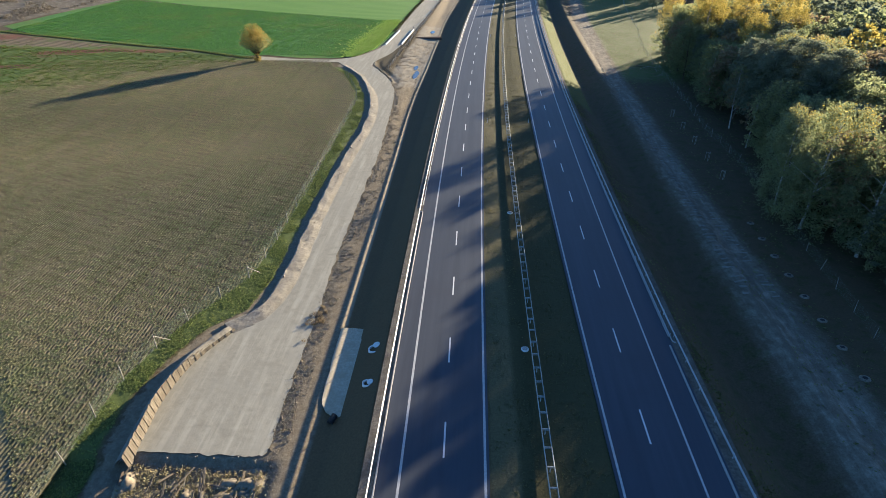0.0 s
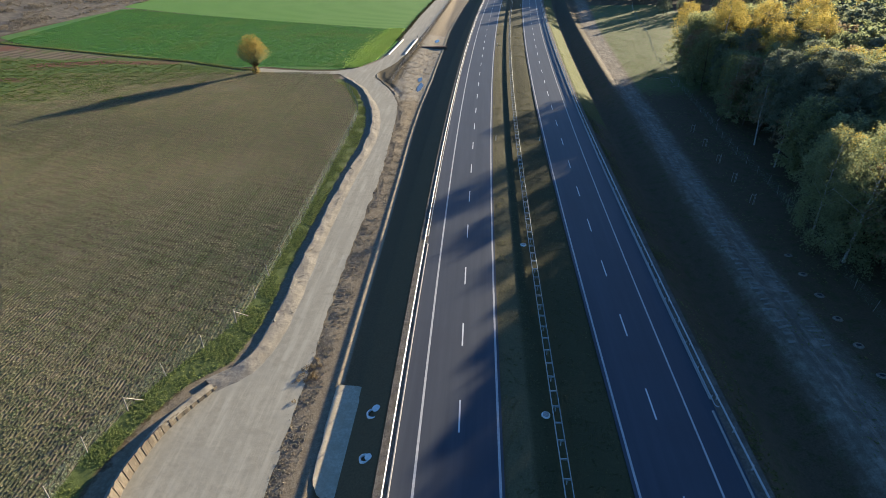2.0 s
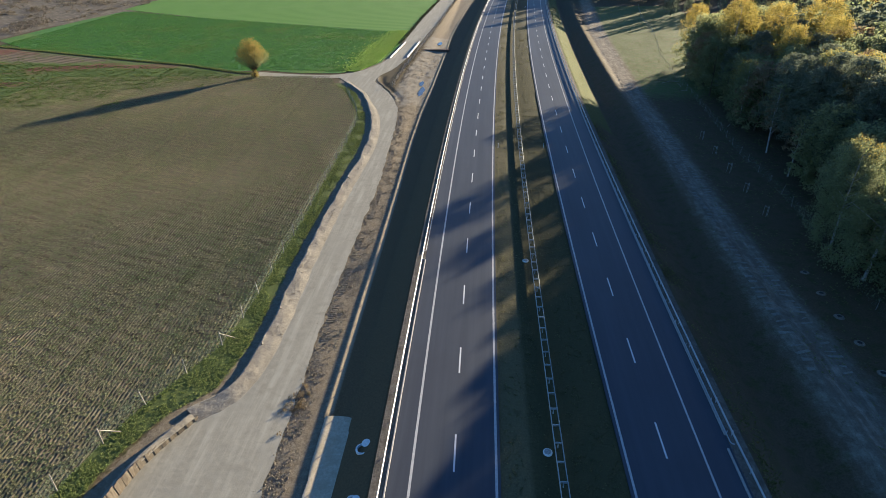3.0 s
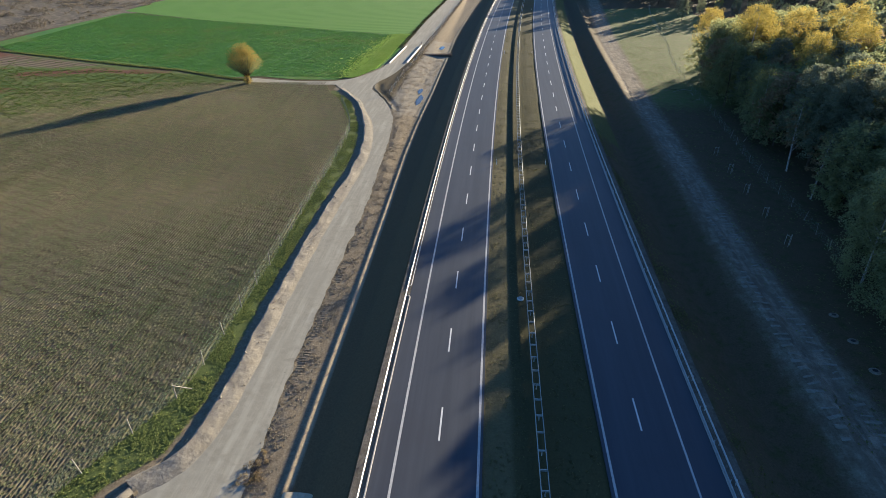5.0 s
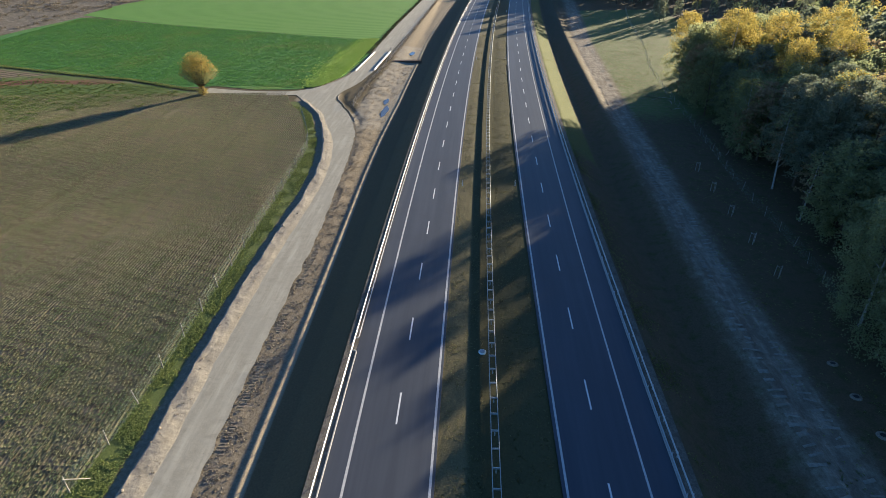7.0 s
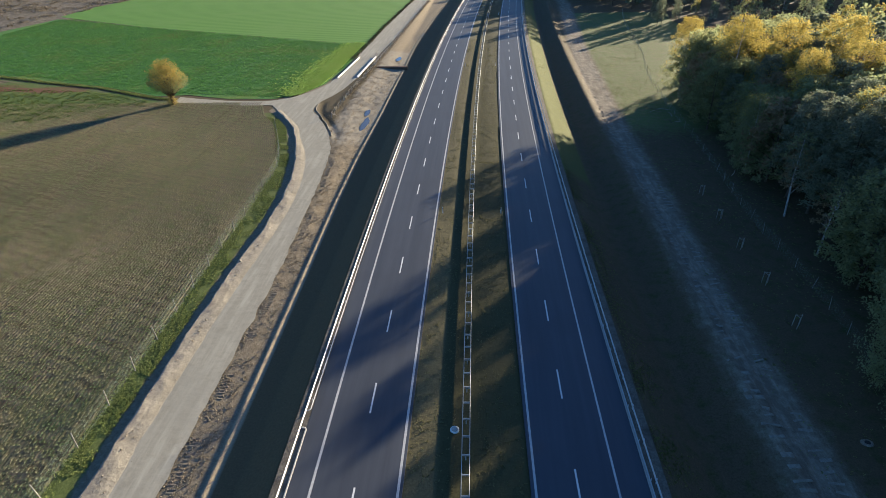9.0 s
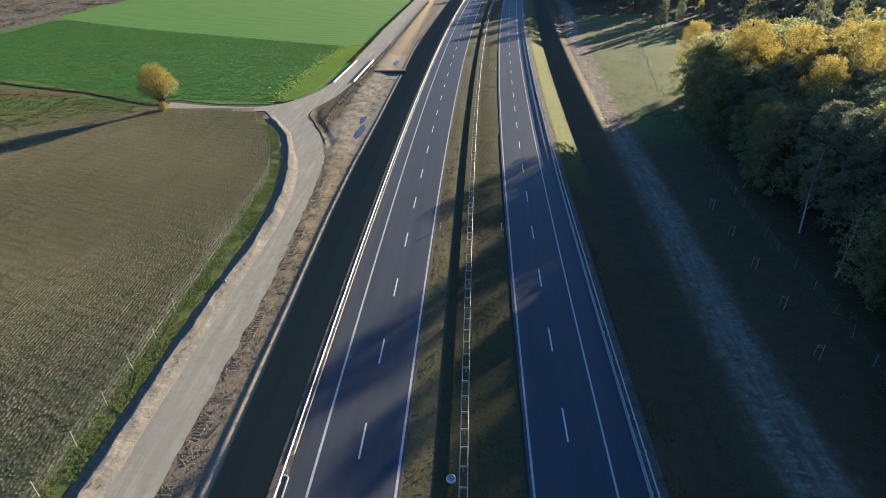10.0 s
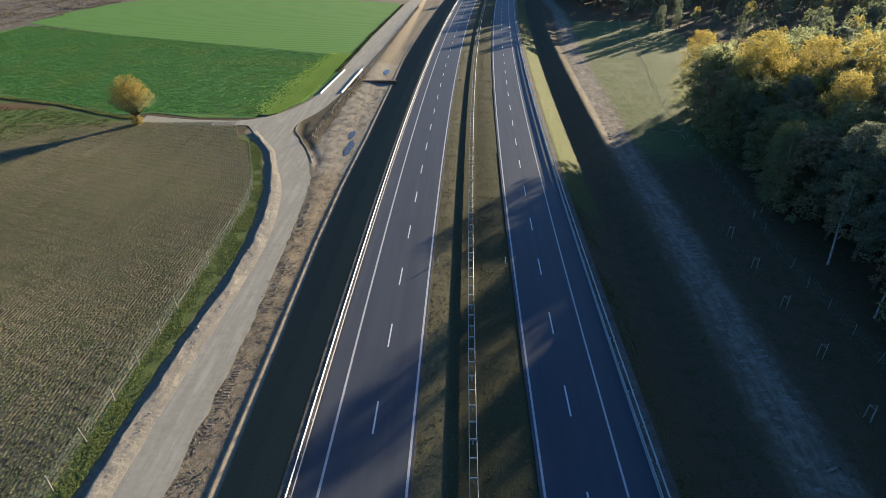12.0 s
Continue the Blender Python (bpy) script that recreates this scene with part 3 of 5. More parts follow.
# ---- trees ----


def leaf_material(name, stops, trans=0.35):
    n = Nodes(name, 0.75, 0, 0.1)
    r = n.math("ADD", n.math("MULTIPLY", n.island(), 0.5), n.math("MULTIPLY", n.math("ADD", n.objrand(), n.noise(0.22, 2)), 0.27), True)
    col = n.ramp(r, stops)
    n.colour(col)
    tr = n.t.nodes.new("ShaderNodeBsdfTranslucent")
    n.link(col, tr.inputs[0])
    mx = n.t.nodes.new("ShaderNodeMixShader")
    mx.inputs[0].default_value = trans
    n.link(n.b.outputs[0], mx.inputs[1])
    n.link(tr.outputs[0], mx.inputs[2])
    n.link(mx.outputs[0], n.t.nodes["Material Output"].inputs[0])
    return n.mat


# gold serves real autumn leaves and, in green birches, sunlit tops
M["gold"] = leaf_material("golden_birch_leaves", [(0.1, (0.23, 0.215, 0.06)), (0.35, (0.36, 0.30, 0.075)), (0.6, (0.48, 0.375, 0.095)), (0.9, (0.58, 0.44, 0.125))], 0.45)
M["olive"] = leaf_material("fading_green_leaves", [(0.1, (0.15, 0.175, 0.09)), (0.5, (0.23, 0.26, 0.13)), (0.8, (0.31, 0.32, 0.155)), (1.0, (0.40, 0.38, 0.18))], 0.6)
M["pine"] = leaf_material("pine_needles", [(0.1, (0.12, 0.14, 0.095)), (0.6, (0.20, 0.225, 0.15)), (0.95, (0.29, 0.305, 0.20))], 0.45)
M["brown"] = leaf_material("withered_leaves", [(0.1, (0.15, 0.12, 0.07)), (0.6, (0.26, 0.20, 0.115)), (1.0, (0.36, 0.28, 0.17))], 0.45)
M["willow"] = leaf_material("willow_leaves", [(0.1, (0.19, 0.18, 0.05)), (0.5, (0.32, 0.26, 0.07)), (0.9, (0.48, 0.32, 0.09))], 0.4)


def crown_mesh(name, rng, centres, spread_r, per, size, mats, droop=0.0, mat_pick=None, flat=0.0):
    """Many small leaf faces in clumps round the centres."""
    n = len(centres) * per
    c = np.repeat(np.asarray(centres, float), per, 0)
    rad = np.repeat(np.asarray(spread_r, float), per)
    d = rng.normal(size=(n, 3))
    d /= np.linalg.norm(d, axis=1)[:, None]
    r = rad * rng.uniform(0.15, 1.0, n) ** 0.6
    p = c + d * r[:, None] * np.array([1, 1, 0.75 * (1 - flat)])
    p[:, 2] -= droop * rng.uniform(0, 1, n) ** 2 * rad
    a = rng.normal(size=(n, 3))
    a[:, 2] -= droop * 1.0
    a /= np.linalg.norm(a, axis=1)[:, None]
    b = np.cross(a, rng.normal(size=(n, 3)))
    b /= np.linalg.norm(b, axis=1)[:, None]
    s = size * rng.uniform(0.6, 1.4, n)[:, None]
    v = np.stack([p - a * s, p + b * s * 0.55, p + a * s, p - b * s * 0.55], 1).reshape(-1, 3)
    me = bpy.data.meshes.new(name)
    me.from_pydata(v.tolist(), [], np.arange(4 * n).reshape(n, 4).tolist())
    for m in mats:
        me.materials.append(m)
    if mat_pick is not None:
        me.polygons.foreach_set("material_index", mat_pick(p, rng).astype(np.int32))
    me.update()
    return me


def limbs(bm, rng, base, top, count, reach, r0, sides=5):
    """Side limbs rising from the upper trunk."""
    for k in range(count):
        t = 0.3 + 0.65 * k / count
        p = base.lerp(top, t)
        ang = k * 2.4 + rng.uniform(-0.4, 0.4)
        out = Vector((math.cos(ang), math.sin(ang), 0.8)) * reach * (1.15 - t) * rng.uniform(0.8, 1.3)
        tube_bm([p, p + out * 0.5 + Vector((0, 0, 0.1)), p + out], [r0 * (1.1 - t), r0 * 0.5 * (1.1 - t), 0.015], sides, bm)


def tree(name, seed, height, width, start, mats, trunk_mat, label, form="broad", clumps=70, per=60, size=0.17, sunward_from=None, group="trees of the wood"):
    rng = np.random.default_rng(seed)
    ob = empty(name, (0, 0, 0), label, "tree", group)
    bm = bmesh.new()
    lean = Vector((rng.uniform(-0.6, 0.6), rng.uniform(-0.6, 0.6), 0))
    top = Vector((lean.x, lean.y, height * 0.94))
    mid = top * 0.5 + Vector((rng.uniform(-0.3, 0.3), rng.uniform(-0.3, 0.3), 0))
    r0 = height * 0.010
    tube_bm([(0, 0, -0.3), (0, 0, 0.5), mid, top], [r0 * 1.5, r0, r0 * 0.65, 0.02], 7, bm)
    limbs(bm, rng, Vector((0, 0, 0)), top, 14, width * 0.9, r0 * 0.7)
    part("trunk", to_mesh("trunk", bm, trunk_mat, True), ob)
    cs, rs = [], []
    lobes = rng.uniform(0.7, 1.15, 7)
    for k in range(clumps):
        t = (k + rng.uniform(0, 1)) / clumps
        z = height * (start + (0.98 - start) * t)
        ang = k * 2.39996 + rng.uniform(-0.5, 0.5)
        if form == "pine":
            prof = (1 - t) ** 0.55 * 0.9 + 0.15
        else:
            prof = math.sin(math.pi * (0.16 + 0.77 * t) ** 0.9) ** 0.65 + 0.10
        prof *= lobes[int(ang * 7 / 6.2832 + 3.5 * t) % 7]
        rr = width * prof * rng.uniform(0.30, 1.0) ** 0.5
        cs.append((lean.x * t + rr * math.cos(ang), lean.y * t + rr * math.sin(ang), z))
        rs.append(width * rng.uniform(0.14, 0.34))

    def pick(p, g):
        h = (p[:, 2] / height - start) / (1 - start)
        # second leaf colour leans to the top and sun side: sunlight put into colour
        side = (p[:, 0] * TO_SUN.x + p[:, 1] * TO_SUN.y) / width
        return (h + 0.3 * side + g.normal(0, 0.2, len(p)) > sunward_from).astype(int) if sunward_from is not None else np.zeros(len(p))

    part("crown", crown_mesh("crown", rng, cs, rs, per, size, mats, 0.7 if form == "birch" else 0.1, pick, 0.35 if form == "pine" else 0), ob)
    ob["tall"] = float(height)
    return ob


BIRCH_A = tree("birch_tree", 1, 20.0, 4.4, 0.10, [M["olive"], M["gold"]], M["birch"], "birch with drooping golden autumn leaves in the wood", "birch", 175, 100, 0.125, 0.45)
BIRCH_B = tree("birch_tree", 2, 20.0, 4.2, 0.12, [M["olive"], M["gold"]], M["birch"], "tall olive birch with sunlit yellow painted into its top", "birch", 170, 100, 0.125, 0.98)
BIRCH_C = tree("birch_tree", 12, 20.0, 4.9, 0.06, [M["olive"], M["gold"]], M["birch"], "spreading dull green birch at the wood's edge with sunlit yellow painted on top", "birch", 215, 100, 0.125, 1.08)
ALDER = tree("alder_tree", 3, 14.0, 3.6, 0.14, [M["olive"]], M["bark"], "broad tree with dull olive green leaves", "broad", 110, 56, 0.18)
PINE_A = tree("pine_tree", 4, 20.0, 4.2, 0.30, [M["pine"]], M["bark"], "pine with grey green needles and a bare trunk", "pine", 120, 110, 0.14)
PINE_B = tree("pine_tree", 5, 15.0, 3.2, 0.22, [M["pine"]], M["bark"], "slender pine with grey green needles", "pine", 65, 60, 0.19)
OAK = tree("oak_tree", 6, 12.5, 3.6, 0.10, [M["olive"], M["brown"]], M["bark"], "low broad tree with browning leaves", "broad", 90, 48, 0.21, 0.5)
THIN = tree("birch_tree", 8, 15.0, 2.3, 0.35, [M["brown"], M["olive"]], M["birch"], "young half bare birch with pale leaning stem", "birch", 40, 45, 0.15, 0.6)
FAR_A = tree("aspen_tree", 9, 16.0, 4.2, 0.15, [M["pine"], M["olive"]], M["bark"], "dull grey green tree deep in the wood", "broad", 56, 22, 0.40, 0.55)
FAR_B = tree("pine_tree", 10, 16.0, 3.8, 0.25, [M["pine"]], M["bark"], "dark pine deep in the wood", "pine", 50, 22, 0.38)
FAR_C = tree("maple_tree", 11, 16.0, 4.0, 0.2, [M["olive"], M["gold"]], M["birch"], "yellowing tree deep in the wood", "birch", 56, 22, 0.39, 0.6)
used = set()


def plant(kind, x, y, tall, turn=0.0, wide=1.0):
    m = pose(x, y, float(terrain(x, y)) - 0.08, 0, 0, turn)
    ob = kind
    if kind.name in used:
        ob = copy_thing(kind, m)
    else:
        used.add(kind.name)
        ob.matrix_basis = m
    s = tall / kind["tall"]
    ob.scale = (s * wide, s * wide, s)
    return ob


# the tall trees that stand out, then the fill between them
TALL = [(BIRCH_C, 49.0, 78, 19.6, 1.0), (BIRCH_C, 48.6, 86, 16.5, 0.85), (BIRCH_B, 53.0, 70, 18.5, 1.0), (BIRCH_B, 54, 63, 17, 1.0), (BIRCH_B, 57, 90.5, 15.5, 1.0), (ALDER, 52.5, 92, 13.5, 1.0),
        (BIRCH_A, 60.5, 196, 17.2, 1.0), (BIRCH_A, 62.5, 172, 20.8, 1.1), (ALDER, 61.5, 185.5, 17.0, 1.1), (ALDER, 63.5, 193.5, 16.0, 1.1), (FAR_A, 65.5, 190, 17.0, 1.0), (BIRCH_A, 66.5, 179, 18.0, 1.1), (ALDER, 61.5, 178, 16.0, 1.1), (PINE_A, 64.5, 158.5, 17.5, 1.0),
        (BIRCH_A, 66, 148.5, 19.0, 0.8), (ALDER, 58.5, 152, 13.5, 1.1), (PINE_A, 58.5, 131, 18.2, 1.0), (PINE_A, 61.0, 113, 21.4, 1.1), (PINE_A, 62, 120, 20.5, 1.0),
        (PINE_A, 60, 105.5, 20.2, 1.1), (PINE_A, 65, 108, 20.5, 1.1), (BIRCH_B, 66.5, 118, 21, 1.1), (PINE_A, 59, 125, 18.8, 1.1), (BIRCH_B, 64, 126, 20, 1.1), (PINE_A, 57.5, 118, 18.5, 1.1), (ALDER, 64, 142, 17.0, 0.95), (BIRCH_A, 70, 166, 21.0, 1.0), (PINE_A, 74, 165, 19.0, 1.0), (BIRCH_A, 81, 168, 21.3, 1.1),
        (BIRCH_A, 75.5, 151, 20.0, 1.0), (PINE_A, 68.5, 125, 18.4, 1.0), (PINE_A, 66, 132, 19.5, 1.0), (BIRCH_B, 67, 112, 20, 1.0), 
        (BIRCH_C, 56, 142, 14.5, 0.9), (ALDER, 57, 165, 15.0, 1.0), (OAK, 58.0, 174, 14.5, 1.0), (ALDER, 59.8, 182, 16.0, 1.0), (THIN, 55, 124, 14.0, 1.0), (THIN, 54, 112, 12.0, 1.0), (ALDER, 55, 104, 12.5, 1.0)]
rng = np.random.default_rng(7)
spots = []
for kind, x, y, tall, wide in TALL:
    plant(kind, x, y, tall * (1.09 if kind in (BIRCH_A, BIRCH_B) and 135 < y < 200 else 1.0), float(rng.uniform(0, 360)), wide * 1.12)
    spots.append((x, y))
EDGE_Y = (30, 60, 88, 100, 135, 150, 185, 204)
EDGE_X = (47.5, 50.0, 52.0, 54.5, 56.5, 57.5, 60.5, 64.0)
for i in range(5000):
    y, x = rng.uniform(54, 202), rng.uniform(47, 125)
    depth = x - np.interp(y, EDGE_Y, EDGE_X)
    gap = 3.5 if depth < 8 else 4.4 if depth < 24 else 7.5
    if depth < 0 or depth > 52 or any((x - a) ** 2 + (y - b) ** 2 < gap * gap for a, b in spots):
        continue
    spots.append((x, y))
    if depth < 24:
        kind = (ALDER, OAK, PINE_B, BIRCH_B, THIN, FAR_C)[int(rng.choice(6, p=(0.42, 0.20, 0.28, 0.0, 0.06, 0.04)))]
        tall = rng.uniform(12.5, 15.8) if depth < 8 else rng.uniform(16.0, 19.6)
    else:
        kind = (FAR_A, FAR_B, FAR_C)[int(rng.choice(3, p=(0.5, 0.36, 0.14)))]
        tall = rng.uniform(18.5, 21.0)
    # a gap towards the sun before the two lit edge trees
    run, off = (x - 48) * 0.644 + (y - 80) * 0.765, (x - 48) * 0.765 - (y - 80) * 0.644
    if 2 < run < 34 and -7 < off < 2.2:
        tall = min(tall, 13.2 + 0.15 * run)
    plant(kind, x, y, float(tall), float(rng.uniform(0, 360)), 1.2 if tall > 12 else 1.0)
# the wood goes on past the clearing: low first, tall again further on
for i in range(6000):
    y, x = rng.uniform(203, 480), rng.uniform(52, 260)
    depth = x - np.interp(y, (203, 231, 300, 330, 345, 470), (84, 90, 104, 100, 68, 62))
    gap = 7.0 if y > 378 and depth < 28 else 11.5
    if depth < 0 or x > 0.86 * y + 5 or any((x - a) ** 2 + (y - b) ** 2 < gap * gap for a, b in spots):
        continue
    spots.append((x, y))
    tall = rng.uniform(7.0, 10.0) + min(depth, 30) * 0.08 if y < 325 else rng.uniform(18.0, 23.0)
    plant((FAR_A, FAR_B, FAR_C)[int(rng.choice(3, p=(0.5, 0.3, 0.2)))], x, y, float(tall), float(rng.uniform(0, 360)), 1.2 if y > 378 else 1.0)

for x, y, tall in ((80, 292, 11), (84, 300, 10.5), (88, 296, 9.5), (92, 306, 11.5), (86, 310, 11), (81, 303, 9)):
    plant(PINE_B, x, y, tall, x * 40)

# the lone willow at the field corner
w_rng = np.random.default_rng(21)
willow = empty("willow_tree", (-74.3, 186.0, 0.0), "lone pollarded willow with orange tipped leaves by the field path", "tree")
bm = bmesh.new()
tube_bm([(0, 0, -0.3), (0.05, 0, 0.8), (0.0, 0.1, 2.2)], [0.55, 0.42, 0.48], 9, bm)
cs, rs = [], []
for k in range(130):
    a, e = k * 2.39996, (k + 0.5) / 130
    rise = 0.58 + 0.90 * e
    d = Vector((math.cos(a) * math.cos(rise), math.sin(a) * math.cos(rise), math.sin(rise)))
    reach = (6.0 + 3.3 * e) * w_rng.uniform(0.86, 1.06)
    tip = Vector((0, 0, 2.1)) + d * reach
    if k % 2 == 0:
        tube_bm([(0, 0, 1.8), Vector((0, 0, 2.0)) + d * reach * 0.5 + Vector((0, 0, 0.2)), tip], [0.11, 0.06, 0.012], 4, bm)
    for f in (0.38, 0.54, 0.68, 0.80, 0.91, 1.0):
        if w_rng.uniform() < 0.35 + 0.55 * f:
            cs.append(Vector((0, 0, 2.1)) + d * reach * f)
            rs.append(0.42 + 0.28 * f)
part("trunk", to_mesh("trunk", bm, M["bark"], True), willow)
part("crown", crown_mesh("crown", w_rng, cs, rs, 26, 0.12, [M["olive"], M["willow"]], 0.0, lambda p, g: (p[:, 2] / 10.5 + g.normal(0, 0.13, len(p)) > 0.58).astype(int)), willow)
shoots = tagged(part("basal_shoots", crown_mesh("basal_shoots", w_rng, [(0, 0, 0.5), (0.4, 0.2, 0.9), (-0.4, -0.1, 0.8), (0.1, -0.5, 0.6), (-0.2, 0.5, 1.1), (0.1, -0.3, 1.9), (0, -0.4, 2.7)], [1.25] * 5 + [0.9, 1.1], 170, 0.12, [M["willow"]]), willow, "green shoots round the foot"), kind="stuff")

# ---- kerbs, shoulders and the second beams ----
shoulder_l = thing("shoulder", sweep("shoulder", [(-10.45, -0.03), (-9.15, 0.0), (-9.15, -0.10), (-10.45, -0.12)], road_path(0, 1.535, Y0, Y1), M["shoulder"]),
                   "grey gravel shoulder under the guard rail", "road shoulder", kind="structure")
shoulder_r = thing("shoulder", sweep("shoulder", [(20.7, 0.0), (22.15, -0.03), (22.15, -0.12), (20.7, -0.10)], road_path(0, 1.535, Y0, Y1), M["shoulder"]),
                   "grey gravel shoulder beside the grass bank", "road shoulder", kind="structure")


def kerb(u, w, y0, y1, label, turn=0.0):
    pts = road_path(u, 1.53, y0, y1, 2.0)
    if turn:
        x, y, z = pts[-1]
        pts += [(x + turn * (1 - math.cos(a)), y + abs(turn) * math.sin(a), z) for a in (0.5, 1.0, 1.57)]
        pts.append((pts[-1][0] + turn * 0.8, pts[-1][1] + 0.02, z))
    sec = [(-w / 2, -0.1), (-w / 2, 0.075), (-w / 2 + 0.03, 0.10), (w / 2 - 0.03, 0.10), (w / 2, 0.075), (w / 2, -0.1)][::-1]
    return thing("kerb", sweep("kerb", sec, pts, M["kerb"]), label, "kerb", kind="structure")


kerb(-9.15, 0.15, Y0, 77.5, "pale concrete kerb turning in to the guard rail", -0.25)
kerb(20.38, 0.20, Y0, 47.5, "pale concrete kerb beside the shaded carriageway")
kerb(20.72, 0.28, 49.0, Y1, "broad pale concrete gutter edge", 0.0)


def low_beam(u, y0, y1, face, label):
    """A lower beam in front of the rail with a rounded end."""
    rail = empty("guard_rail", (u + float(curve_x(y0)), y0, 1.5), label, "guard rail", "guard rails")
    pts = road_path(u, 1.5, y0, y1, 4.0)
    x, y, z = pts[0]
    hook = [(x - face * 0.30 * (1 - math.cos(a)), y - 0.30 * math.sin(a), z) for a in (1.57, 1.1, 0.6, 0.25)]
    me = sweep("beam", [(face * s, 0.4 * h + 0.20) for s, h in BEAM], hook + pts, M["zinc"])
    me.transform(Matrix.Translation(-Vector(rail.location)))
    part("beam", me, rail)
    pm = to_mesh("post", box_bm((0.05, 0.08, 0.55), (-face * 0.07, 0, 0.14)), M["zinc"])
    for k in range(70):
        yy = y0 + 1.0 + 4.0 * k
        part("post", pm, rail, at=(float(curve_x(yy)) + u - rail.location.x, yy - y0, 0))


low_beam(-9.28, 80.0, 470, 1, "lower galvanised rail in front of the guard rail")
low_beam(20.78, 48.2, 470, -1, "lower galvanised rail with a rounded end")

# ---- soil berm along the service road ----


def mound(name, path, section, mat, jag, seed, label, category, slim=0.0):
    """A ridge of loose soil swept along a path, ragged in height and line."""
    p = np.asarray(path, float)
    me = sweep(name, section, [(x, y, 0) for x, y in path], mat, closed=False, smooth=True)
    k = len(section)
    for i, v in enumerate(me.vertices):
        j = i % k
        amp = 0.35 + 0.65 * (1 - abs(2 * j / (k - 1) - 1))
        n1 = wobble(v.co.x, v.co.y, 0.28, seed)
        n2 = wobble(v.co.x, v.co.y, 1.1, seed + 4)
        if v.co.z > 0.02:
            v.co.z *= 1 + 0.4 * n1 + 0.10 * n2 + 0.08 * wobble(v.co.x, v.co.y, 2.3, seed + 2)
        v.co.x += jag * amp * (0.9 * n1 + 0.35 * n2) * (1.9 if j < k / 2 else 1.0)
        v.co.y += jag * amp * 0.8 * wobble(v.co.x, v.co.y, 0.9, seed + 8)
        if slim and v.co.y > slim:
            f = min(1.0, (v.co.y - slim) / 12)
            c = float(along(GRAVEL_L, v.co.y)) + 0.1
            v.co.x = c + (v.co.x - c) * (1 - 0.45 * f)
            v.co.z *= 1 - 0.3 * f
    rows_n = len(me.vertices) // k
    if rows_n < 200:
        return thing(name, me, label, category)
    # a long ridge is a row of dumped loads
    co = [tuple(v.co) for v in me.vertices]
    ob = empty(name, co[0], label, category)
    for a in range(0, rows_n - 1, 45):
        b = min(a + 46, rows_n)
        f = [(i * k + j, i * k + j + 1, (i + 1) * k + j + 1, (i + 1) * k + j) for i in range(b - a - 1) for j in range(k - 1)]
        m = mesh_from("soil_load", [tuple(Vector(q) - Vector(co[0])) for q in co[a * k:b * k]], f, mat, True)
        part("soil_load", m, ob)
    return ob


berm_path = smooth_line([(x + 0.1, y) for y, x in GRAVEL_L if y >= 50], 0.3)
BERM = [(-1.0, -0.25), (-0.86, 0.06), (-0.76, 0.27), (-0.62, 0.37), (-0.42, 0.37), (-0.25, 0.32), (-0.05, 0.325), (0.1, 0.26), (0.35, 0.265), (0.5, 0.21), (0.75, 0.20), (0.9, 0.12), (1.15, 0.11), (1.28, 0.045), (1.4, 0.05), (1.5, -0.03)]
mound("soil_berm", berm_path, BERM, M["clay"], 0.4, 2, "long ridge of pale sandy soil pushed up beside the gravel road", "soil bank", 148.0)
spoil = smooth_line([(-35.0, 185.0), (-34.2, 180.0), (-31.4, 174.2), (-28.3, 167.4), (-25.9, 161)], 0.5)
mound("soil_berm", spoil, [(-0.12, -0.1), (-0.06, 0.03), (0, 0.045), (0.05, 0.03), (0.11, -0.2)], M["clay"], 0.3, 5, "pale broken stone edge beside the junction ditch", "soil bank")

# ---- plank wall that holds the end of the berm ----
wall = empty("retaining_wall", (-32, 40, 0), "weathered sheet wall of upright boards holding the field bank", "retaining wall")
wall_path = smooth_line([(-31.1, 30.4), (-31.6, 34.9), (-31.9, 38.6), (-31.4, 42.9), (-30.2, 46.2), (-28.6, 49.4)], 0.4)
brd = []
for v in range(5):
    bm = box_bm((0.44, 0.05, 1.75), (0, 0, 0.60), 0.012)
    for q in bm.verts:
        if q.co.z > 1.0:
            q.co.z += 0.05 * math.sin(7 * v + 3 * q.co.x)
            q.co.y += 0.02 * math.sin(3 * v + 5 * q.co.x)
    brd.append(to_mesh("board", bm, M["timber"]))
for i, ((x0, y0), (x1, y1)) in enumerate(zip(wall_path, wall_path[1:])):
    b = part("board", brd[(i * 3) % 5], wall)
    yaw = math.atan2(y1 - y0, x1 - x0)
    off = 0.03 * wobble(i, 1, 0.37) + (0.05 if i % 2 == 0 else 0.0)
    sink = 0.95 * smooth01((i - len(wall_path) + 30) / 30)
    b.location = ((x0 + x1) / 2 + 32 - off * math.sin(yaw), (y0 + y1) / 2 - 40 + off * math.cos(yaw), -0.10 - float(sink) + 0.04 * wobble(i, 0, 0.7))
    b.rotation_euler = (-0.16 + 0.03 * wobble(i, 3, 0.3), 0.015 * wobble(i, 7, 0.5), yaw)
back = [(x - 0.72, y) for x, y in wall_path]
mound("soil_berm", back, [(-1.0, -0.35), (-0.7, 0.05), (-0.4, 0.5), (-0.1, 0.78), (0.2, 0.86), (0.5, 0.5)], M["clay"], 0.15, 7, "soil heaped behind the board wall", "soil bank")

